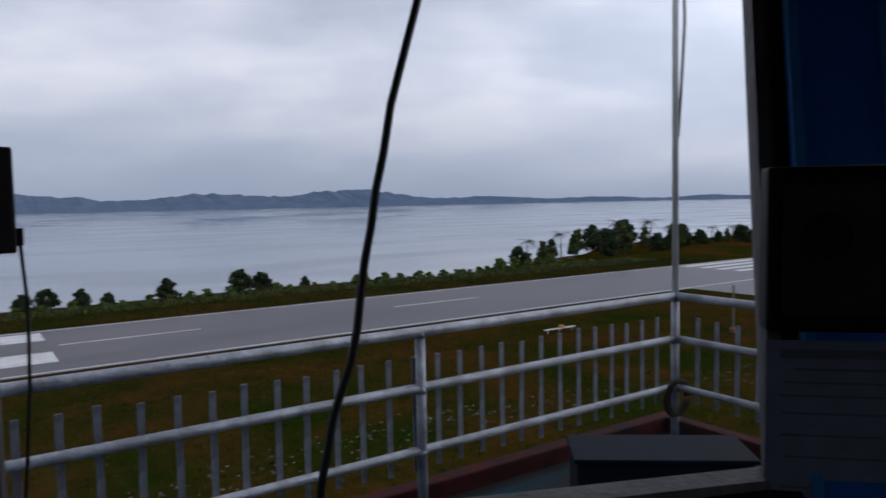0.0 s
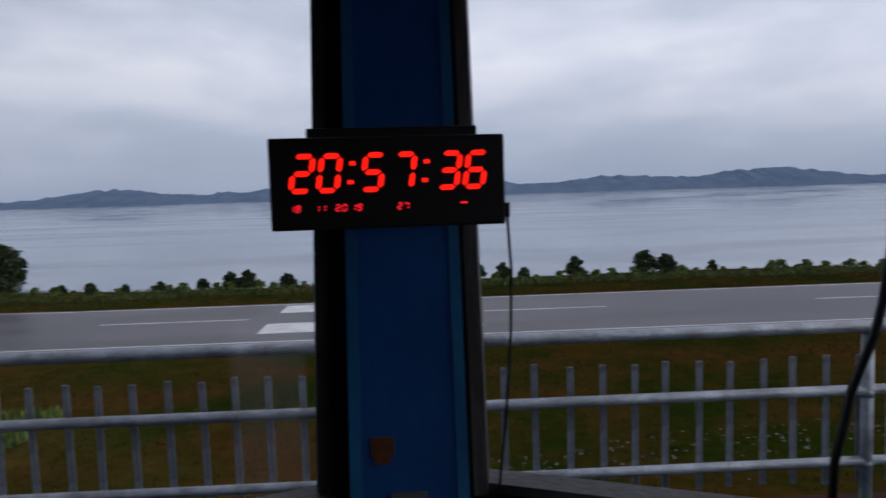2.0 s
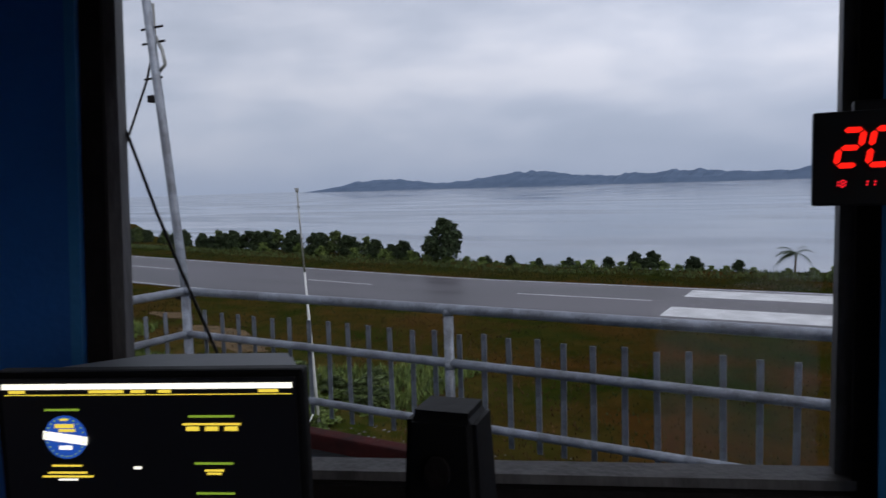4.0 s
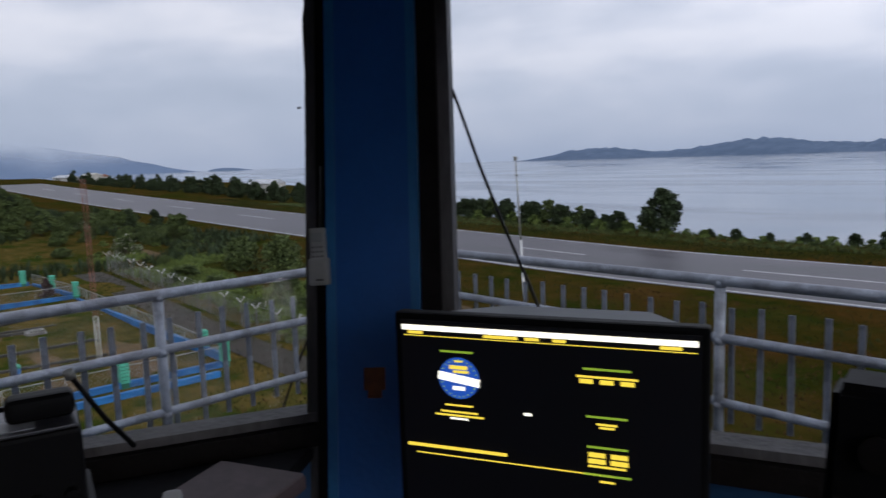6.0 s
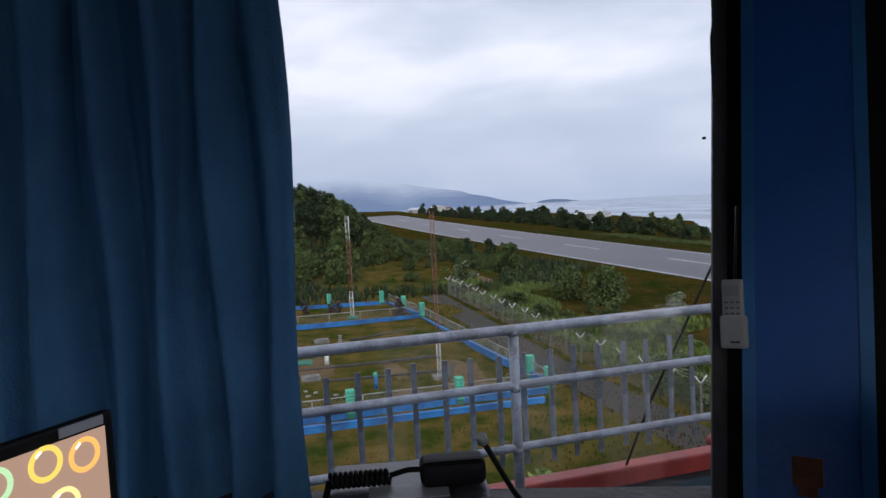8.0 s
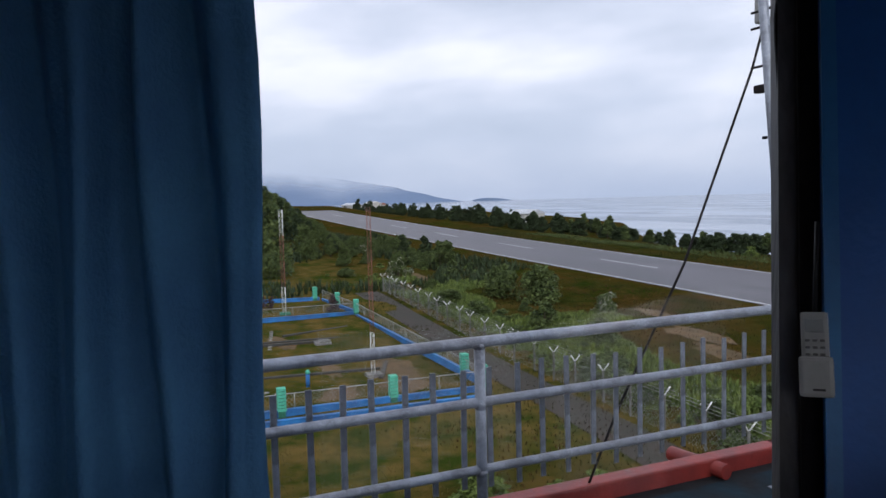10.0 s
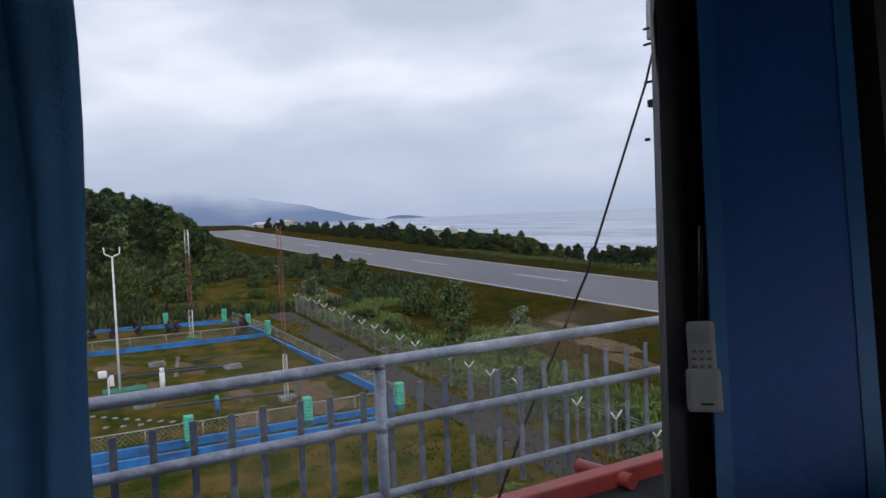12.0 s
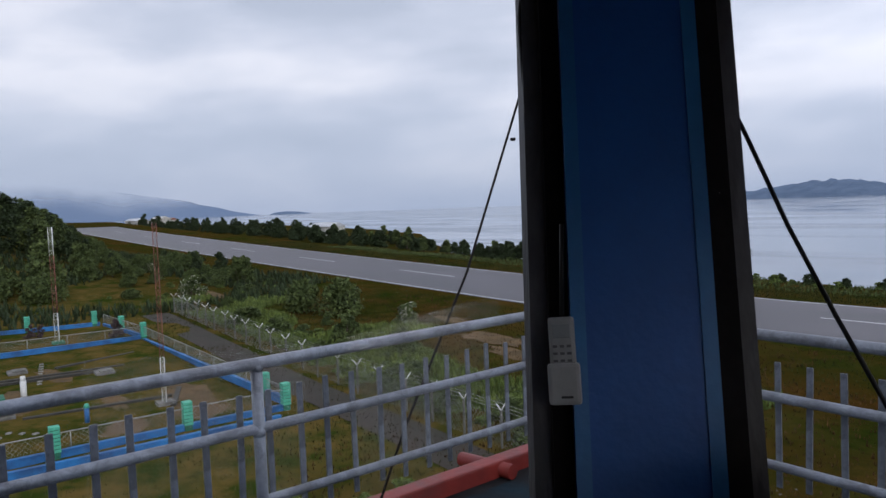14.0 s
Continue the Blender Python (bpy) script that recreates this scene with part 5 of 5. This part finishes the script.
def console(name, pts, z, label):
    """A worktop on a plinth: pts is its outline in plan."""
    root = thing(name, label, "console")
    top = prism([Vector((*p, z - 0.035)) for p in pts], [Vector((*p, z)) for p in pts])
    bmesh.ops.bevel(top, geom=top.edges[:], offset=0.006, segments=2, affect="EDGES")
    part("worktop", top, desk_mat, root)
    cx, cy = sum(p[0] for p in pts) / len(pts), sum(p[1] for p in pts) / len(pts)
    ins = [(cx + (p[0] - cx) * 0.92, cy + (p[1] - cy) * 0.92) for p in pts]
    part("plinth", prism([Vector((*p, 0.02)) for p in ins], [Vector((*p, z - 0.035)) for p in ins]), wall_blue, root, "blue painted plinth")
    return root


console("console_runway", ((0.72, 1.76), (-0.95, 1.07), (-0.72, 0.55), (0.72, 1.15)), 0.76, "dark console desk under the runway windows")
console("console_apron", ((0.80, 1.76), (2.5, 1.04), (2.2, 0.62), (0.80, 1.15)), 0.76, "dark console desk under the apron windows")
console("console_screen", ((-1.12, -0.03), (-1.40, -0.58), (-0.85, -0.75), (-0.62, -0.28)), 0.76, "dark console desk under the curtained window")
console("console_garden", ((-1.08, 0.94), (-1.42, 0.10), (-0.95, -0.02), (-0.70, 0.45)), 0.88, "dark console desk under the garden windows")

# weather display
mon_c, mon_d = Vector((-0.325, 0.888, 0)), Vector((0.438, 0.204, 0)).normalized()
MON = Matrix.Translation((mon_c.x, mon_c.y, 0.757)) @ Matrix.Rotation(math.atan2(mon_d.y, mon_d.x), 4, "Z")
mon = thing("monitor", "black computer monitor showing a dark weather page", "monitor", MON)
plastic = mat("black_plastic", (0.008, 0.008, 0.009), spec=0.15, rough=0.55, scale=8, bump=0.04)
grey_top = mat("grey_plastic", (0.09, 0.10, 0.115), rough=0.5, scale=8, bump=0.04)
part("bezel", box(0.486, 0.03, 0.345, (0, 0, 0.383), 0.006), plastic, mon)
back = prism([Vector(p) for p in ((-0.2, 0.016, 0.24), (0.2, 0.016, 0.24), (0.14, 0.25, 0.28), (-0.14, 0.25, 0.28))], [Vector(p) for p in ((-0.23, 0.016, 0.545), (0.23, 0.016, 0.545), (0.14, 0.27, 0.513), (-0.14, 0.27, 0.513))])
bmesh.ops.bevel(back, geom=back.edges[:], offset=0.008, segments=2, affect="EDGES")
part("housing", back, grey_top, mon, "grey tapered rear housing")
part("stand", box(0.1, 0.08, 0.24, (0, 0.08, 0.13), 0.01), plastic, mon)
part("foot", box(0.26, 0.2, 0.02, (0, 0.07, 0.011), 0.006), plastic, mon)
scr = part("screen", box(0.462, 0.004, 0.318, (0, -0.0155, 0.385)), glow("screen_black", (0.004, 0.004, 0.006), 0.25), mon, "nearly black screen")


def bar(parent, x, z, w, h, m, name="text_bar", y=-0.0185):
    return part(name, box(w, 0.0012, h, (x, y, z)), m, parent)


lit_white, lit_yellow, lit_green, lit_blue = glow("lit_white", (1.0, 0.97, 0.86), 1.25), glow("lit_yellow", (1.0, 0.75, 0.08), 0.9), glow("lit_green", (0.35, 0.55, 0.05), 0.6), glow("lit_blue", (0.02, 0.10, 0.55), 0.7)
bar(mon, -0.001, 0.532, 0.455, 0.0085, lit_white, "title_bar")
for x, w in ((-0.205, 0.026), (-0.062, 0.055), (0.03, 0.02), (-0.012, 0.022), (0.19, 0.03)):
    bar(mon, x, 0.524, w, 0.0045, lit_yellow)
bar(mon, 0, 0.519, 0.45, 0.001, lit_yellow)
bar(mon, -0.135, 0.496, 0.055, 0.003, lit_green)
dial = part("dial", tube([(-0.132, -0.0165, 0.453), (-0.132, -0.0186, 0.453)], 0.034, 32), lit_blue, mon, "round blue compass dial")
part("needle_band", box(0.07, 0.001, 0.013, (-0.132, -0.0194, 0.452), rot=Matrix.Rotation(radians(8), 3, "Y")), lit_white, mon)
for dx, dz, w, h in ((0, 0.018, 0.03, 0.006), (0.004, 0.011, 0.026, 0.004), (0, -0.016, 0.02, 0.006), (0.0, 0.028, 0.012, 0.003)):
    bar(mon, -0.132 + dx, 0.453 + dz, w, h, lit_yellow if dz > 0 else lit_white, y=-0.0196)
for k in range(24):
    a = k * math.tau / 24
    bar(mon, -0.132 + 0.030 * math.cos(a), 0.453 + 0.030 * math.sin(a), 0.002, 0.002, lit_green, "tick", y=-0.0194)
for z, w, m in ((0.408, 0.048, lit_yellow), (0.397, 0.062, lit_yellow), (0.391, 0.082, lit_yellow), (0.386, 0.03, lit_white)):
    bar(mon, -0.133, z, w, 0.0026, m)
for cx, z, w, m in ((0.10, 0.485, 0.07, lit_green), (0.10, 0.473, 0.09, lit_yellow), (0.10, 0.412, 0.06, lit_green), (0.10, 0.401, 0.03, lit_yellow), (0.10, 0.396, 0.022, lit_yellow), (0.10, 0.365, 0.06, lit_green), (0.10, 0.335, 0.055, lit_yellow), (0.10, 0.322, 0.07, lit_green), (0.10, 0.312, 0.022, lit_yellow)):
    bar(mon, cx, z, w, 0.003, m)
for x in (0.07, 0.10, 0.13):
    bar(mon, x, 0.466, 0.02, 0.0065, lit_yellow)
for x in (0.085, 0.118):
    bar(mon, x, 0.353, 0.025, 0.007, lit_yellow)
    bar(mon, x, 0.343, 0.026, 0.007, lit_yellow)
bar(mon, -0.02, 0.405, 0.012, 0.004, lit_white, "pointer")
bar(mon, -0.14, 0.335, 0.17, 0.005, lit_yellow)
bar(mon, -0.05, 0.322, 0.32, 0.0015, lit_yellow)

# black loudspeaker beside the monitor
root = thing("desk_speaker", "black desktop loudspeaker on the console", "speaker", Matrix.Translation((0.08, 1.097, 0.76)) @ Matrix.Rotation(radians(10), 4, "Z") @ Matrix.Diagonal((0.865, 0.865, 1.12, 1)))
b = prism([Vector(p) for p in ((-0.085, -0.075, 0.0), (0.085, -0.075, 0.0), (0.085, 0.075, 0.0), (-0.085, 0.075, 0.0))], [Vector(p) for p in ((-0.062, -0.055, 0.435), (0.062, -0.055, 0.435), (0.062, 0.055, 0.435), (-0.062, 0.055, 0.435))])
bmesh.ops.bevel(b, geom=b.edges[:], offset=0.014, segments=3, affect="EDGES")
part("cabinet", b, plastic, root)
part("grille", box(0.105, 0.004, 0.25, (0, -0.073, 0.18), 0.002), black, root, "black cloth grille")
part("tweeter", tube([(0, -0.062, 0.36), (0, -0.072, 0.36)], 0.022, 20), black, root)

# radio set with hand microphone
RAD = Matrix.Translation((-0.97, 0.272, 0.0616)) @ Matrix.Rotation(radians(77), 4, "Z") @ Matrix.Scale(0.93, 4)
rad = thing("radio_set", "black radio set with an orange display and a hand microphone", "radio", RAD)
part("rack", box(0.30, 0.24, 0.125, (0, 0.02, 0.943), 0.008), plastic, rad)
part("body", box(0.27, 0.2, 0.16, (0, 0.02, 1.085), 0.008), plastic, rad)
part("top_plate", box(0.262, 0.19, 0.006, (0, 0.02, 1.168), 0.002), mat("brushed_grey", (0.10, 0.10, 0.115), rough=0.35, metal=0.5, scale=10, bump=0.05), rad)
part("label_plate", box(0.13, 0.06, 0.002, (0.0, -0.03, 1.1722)), mat("pale_label", (0.42, 0.43, 0.45), rough=0.4), rad, "pale label plate")
part("display", box(0.088, 0.004, 0.03, (-0.068, -0.081, 1.112), 0.001), glow("orange_display", (1.0, 0.33, 0.01), 1.25), rad, "glowing orange display")
for k in range(5):
    part("knob", tube([(-0.11 + 0.055 * k, -0.08, 1.05), (-0.11 + 0.055 * k, -0.1, 1.05)], 0.012, 12), plastic, rad)
mic = box(0.11, 0.055, 0.045, (0.075, -0.005, 1.195), 0.016, seg=3)
part("microphone", mic, plastic, rad, "black hand microphone")
coil = [(-0.13 + 0.10 * t + 0.0 * math.cos(t), 0.0 + 0.011 * math.cos(t * 75), 1.188 + 0.011 * math.sin(t * 75)) for t in np.linspace(0, 1.0, 130)]
part("coiled_cord", tube(coil, 0.004, 6), plastic, rad, "coiled black cord")
part("cord", tube([(-0.03, 0.0, 1.19), (0.0, 0.0, 1.197), (0.03, -0.003, 1.197)], 0.005, 6), plastic, rad)
part("lead", tube([(-0.13, 0, 1.188), (-0.15, -0.03, 1.12), (-0.155, -0.06, 1.0)], 0.006, 6), plastic, rad)
root = thing("stick_antenna", "short black stick antenna leaning over the sill", "antenna")
part("rod", tube([(-0.93, 0.385, 1.215), (-0.955, 0.44, 1.12), (-0.97, 0.49, 1.05)], 0.005, 6), plastic, root)
part("tip", tube([(-0.93, 0.385, 1.213), (-0.928, 0.38, 1.226)], 0.009, 8), galv, root, "bright metal tip")

# second screen with coloured rings
lap_r = Vector((-1.045, -0.156, 0))
lap_d = Vector((-0.74, 0.67, 0)).normalized()
LAP = Matrix.Translation((lap_r.x - lap_d.x * 0.168, lap_r.y - lap_d.y * 0.168, 1.006)) @ Matrix.Rotation(math.atan2(lap_d.y, lap_d.x), 4, "Z") @ Matrix.Scale(0.7, 4)
lap = thing("desktop_screen", "black desktop screen showing coloured rings on tan", "monitor", LAP)
part("bezel", box(0.48, 0.026, 0.30, (0, 0, 0.285), 0.008), plastic, lap)
part("stand", box(0.08, 0.05, 0.50, (0, 0.04, -0.09), 0.01), plastic, lap)
part("foot", box(0.22, 0.16, 0.016, (0, 0.03, -0.342), 0.005), plastic, lap)
part("maker_label", box(0.10, 0.002, 0.02, (0.165, -0.0142, 0.4215), 0.001), mat("pale_label", (0.42, 0.43, 0.45)), lap, "pale label strip")
part("screen", box(0.435, 0.003, 0.25, (0, -0.0135, 0.282)), glow("tan_screen", (0.42, 0.27, 0.20), 0.75), lap, "glowing tan screen")
rs = random.Random(9)
hues = ((0.9, 0.45, 0.12), (0.85, 0.75, 0.3), (0.75, 0.3, 0.28), (0.45, 0.6, 0.8), (0.45, 0.7, 0.4), (0.8, 0.6, 0.12))
k = 0
for r in range(3):
    for c in range(5):
        x, z = -0.175 + 0.088 * c + (0.03 if r % 2 else -0.01) + rs.uniform(-0.01, 0.01), 0.205 + 0.083 * r + rs.uniform(-0.008, 0.008)
        if abs(x) > 0.185:
            continue
        ring = [(x + 0.03 * math.cos(a), -0.0155, z + 0.03 * math.sin(a)) for a in np.linspace(0, math.tau, 29)]
        m = glow("ring_%d" % (k % 6), hues[k % 6], 0.9)
        part("ring", tube(ring, 0.0055, 6, caps=False), m, lap)
        part("ring_glint", box(0.014, 0.001, 0.005, (x - 0.017, -0.0215, z + 0.0235), rot=Matrix.Rotation(-0.7, 3, "Y")), glow("lit_white", (1, 1, 1), 1.0), lap)
        k += 1

# papers and small clutter on the garden console
papers = mat("pink_folder", (0.16, 0.11, 0.12), (0.12, 0.085, 0.09), rough=0.7, scale=6, bump=0.05)
root = thing("folder", "pale pink folder lying on the console", "folder", pose(-0.93, 0.63, 0.88, 0, 0, 25))
part("cover", box(0.22, 0.27, 0.03, (0, 0, 0.017), 0.004), papers, root)
part("page_block", box(0.21, 0.26, 0.008, (0.002, 0, 0.035), 0.002), mat("paper", (0.24, 0.19, 0.20), rough=0.8, scale=20, bump=0.02), root)
root = thing("stapler", "white and black stapler standing among cables", "stapler", pose(-0.86, 0.50, 0.88, 0, 0, 60))
part("base", box(0.04, 0.15, 0.02, (0, 0, 0.011), 0.006), plastic, root)
part("jaw", box(0.035, 0.14, 0.025, (0, 0.0, 0.06), 0.01, rot=Matrix.Rotation(0.25, 3, "X")), mat("paper_white", (0.6, 0.6, 0.6), rough=0.5), root, "white upper arm")
root = thing("desk_cable", "black cable trailing over the console", "cable")
part("cord", tube([(-0.88, 0.44, 0.96), (-0.86, 0.52, 0.955), (-0.80, 0.60, 0.93), (-0.76, 0.66, 0.895), (-0.72, 0.72, 0.78)], 0.006, 6), plastic, root)
root = thing("blue_bag", "crumpled pale blue plastic bag on the console", "bag")
rng = np.random.default_rng(3)
bm = bmesh.new()
bmesh.ops.create_icosphere(bm, subdivisions=3, radius=0.075)
for vv in bm.verts:
    vv.co *= 1 + 0.35 * noise.noise(vv.co * 22)
    vv.co.z *= 0.75
bmesh.ops.translate(bm, vec=(0.18, 1.38, 0.81), verts=bm.verts)
part("bag", bm, mat("blue_plastic", (0.2, 0.34, 0.42), (0.1, 0.2, 0.3), rough=0.35, scale=12), root)

# outdoor unit on the balcony floor
unit_dark = mat("unit_dark_paint", (0.010, 0.014, 0.022), (0.006, 0.008, 0.012), rough=0.75, spec=0.1, scale=5, bump=0.1)
root = thing("outdoor_unit", "dark outdoor air-conditioner unit on the balcony floor", "air conditioner", Matrix.Translation((3.41, 2.38, BAL + 0.01)) @ Matrix.Rotation(radians(-38), 4, "Z"))
part("casing", box(0.74, 0.30, 0.62, (0, 0, 0.37), 0.012), unit_dark, root)
part("lid", box(0.77, 0.33, 0.02, (0, 0, 0.69), 0.006), unit_dark, root)
for x in (-0.28, 0.28):
    part("foot", box(0.06, 0.32, 0.06, (x, 0, 0.03), 0.006), unit_dark, root)
ring = [(-0.12 + 0.19 * math.cos(a), -0.155, 0.31 + 0.19 * math.sin(a)) for a in np.linspace(0, math.tau, 33)]
part("fan_rim", tube(ring, 0.010, 6, caps=False), plastic, root)
for k in range(9):
    part("grille_bar", box(0.36, 0.006, 0.006, (-0.12, -0.157, 0.15 + 0.04 * k), 0.001), plastic, root)
part("label_plate", box(0.20, 0.003, 0.06, (0.22, -0.1515, 0.61), 0.001), mat("muted_print", (0.10, 0.12, 0.14), rough=0.6), root, "grey label plate")

# board and notice on the pillar by the apron
p, inn, tang = face_of(7, 1.1, 0.0, 0.18)
p = p + (tang if tang.dot(Vector((-1, 1, 0))) > 0 else -tang) * 0.15
BRD = Matrix.Translation((p.x, p.y, 0)) @ Matrix((-tang if tang.dot(Vector((1, -1, 0))) < 0 else tang, -inn, (0, 0, 1))).transposed().to_4x4()
root = thing("notice_sheet", "pale printed notice pinned to the pillar", "notice", BRD)
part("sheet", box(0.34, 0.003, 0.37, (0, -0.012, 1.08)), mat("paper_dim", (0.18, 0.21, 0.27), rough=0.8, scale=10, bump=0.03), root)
for z, w, h in ((1.235, 0.26, 0.02), (1.20, 0.2, 0.006), (1.17, 0.24, 0.005), (1.14, 0.26, 0.005), (1.10, 0.25, 0.005), (1.05, 0.26, 0.005), (1.0, 0.24, 0.005), (0.93, 0.26, 0.005)):
    part("text_bar", box(w, 0.001, h, (-0.01, -0.0142, z)), mat("muted_print", (0.10, 0.12, 0.14)), root)
root = thing("gauge_box", "black gauge box mounted on the pillar", "gauge", BRD)
part("case", box(0.36, 0.07, 0.36, (0, -0.02, 1.47), 0.01), plastic, root)
part("face", box(0.30, 0.004, 0.28, (0, -0.057, 1.47), 0.002), clock_black, root)
part("dial", tube([(-0.06, -0.058, 1.5), (-0.06, -0.066, 1.5)], 0.05, 24), black, root)

CABLE = ((1.304, 0.930, 1.986), (1.276, 0.930, 1.806), (1.271, 0.930, 1.775), (1.255, 0.930, 1.725), (1.239, 0.930, 1.675), (1.230, 0.930, 1.630), (1.222, 0.930, 1.600), (1.216, 0.930, 1.566), (1.209, 0.930, 1.537), (1.204, 0.930, 1.507), (1.200, 0.930, 1.478), (1.193, 0.930, 1.449), (1.183, 0.930, 1.425), (1.174, 0.930, 1.402), (1.168, 0.930, 1.373), (1.161, 0.930, 1.344), (1.161, 0.980, 0.780))
# black cable hanging in front of the apron windows
root = thing("hanging_cable", "thick black cable hanging from the ceiling", "cable")
part("cord", tube(CABLE, 0.0038, 10), clock_black, root)

# cable sagging across the top of the window
cable = thing("sagging_cable", "thick black cable sagging across the window top", "cable")
part("cord", tube([(-1.36, 1.33, 2.3), (-1.2, 1.36, 2.13), (-1.0, 1.40, 2.075), (-0.84, 1.43, 2.07), (-0.7, 1.46, 2.10), (-0.5, 1.52, 2.25), (-0.4, 1.56, 2.5)], 0.007, 8), clock_black, cable)

# small things out on the airfield
LAMP, POST = (49.2, 51.0), (61.4, 40.1)
root = thing("lamp_unit", "low white frame with an orange lamp on the grass", "lamp", Matrix.Translation((LAMP[0], LAMP[1], gz(*LAMP))))
for dx in (-1.6, 0, 1.6):
    part("leg", box(0.08, 0.08, 0.35, (dx, 0, 0.16), 0.01), white_paint, root)
part("beam", box(4.0, 0.25, 0.10, (0, 0, 0.36), 0.02), white_paint, root)
part("lamp", box(0.5, 0.3, 0.28, (0.2, 0, 0.5), 0.06), mat("orange_plastic", (0.7, 0.2, 0.04), rough=0.4), root, "orange lamp housing")
root = thing("taxiway_sign_post", "white post with a red foot beside the taxiway", "post", Matrix.Translation((POST[0], POST[1], gz(*POST))))
part("post", box(0.15, 0.15, 4.6, (0, 0, 2.3), 0.03), concrete, root)
part("foot", box(0.5, 0.5, 0.5, (0, 0, 0.22), 0.05), red_mast, root)
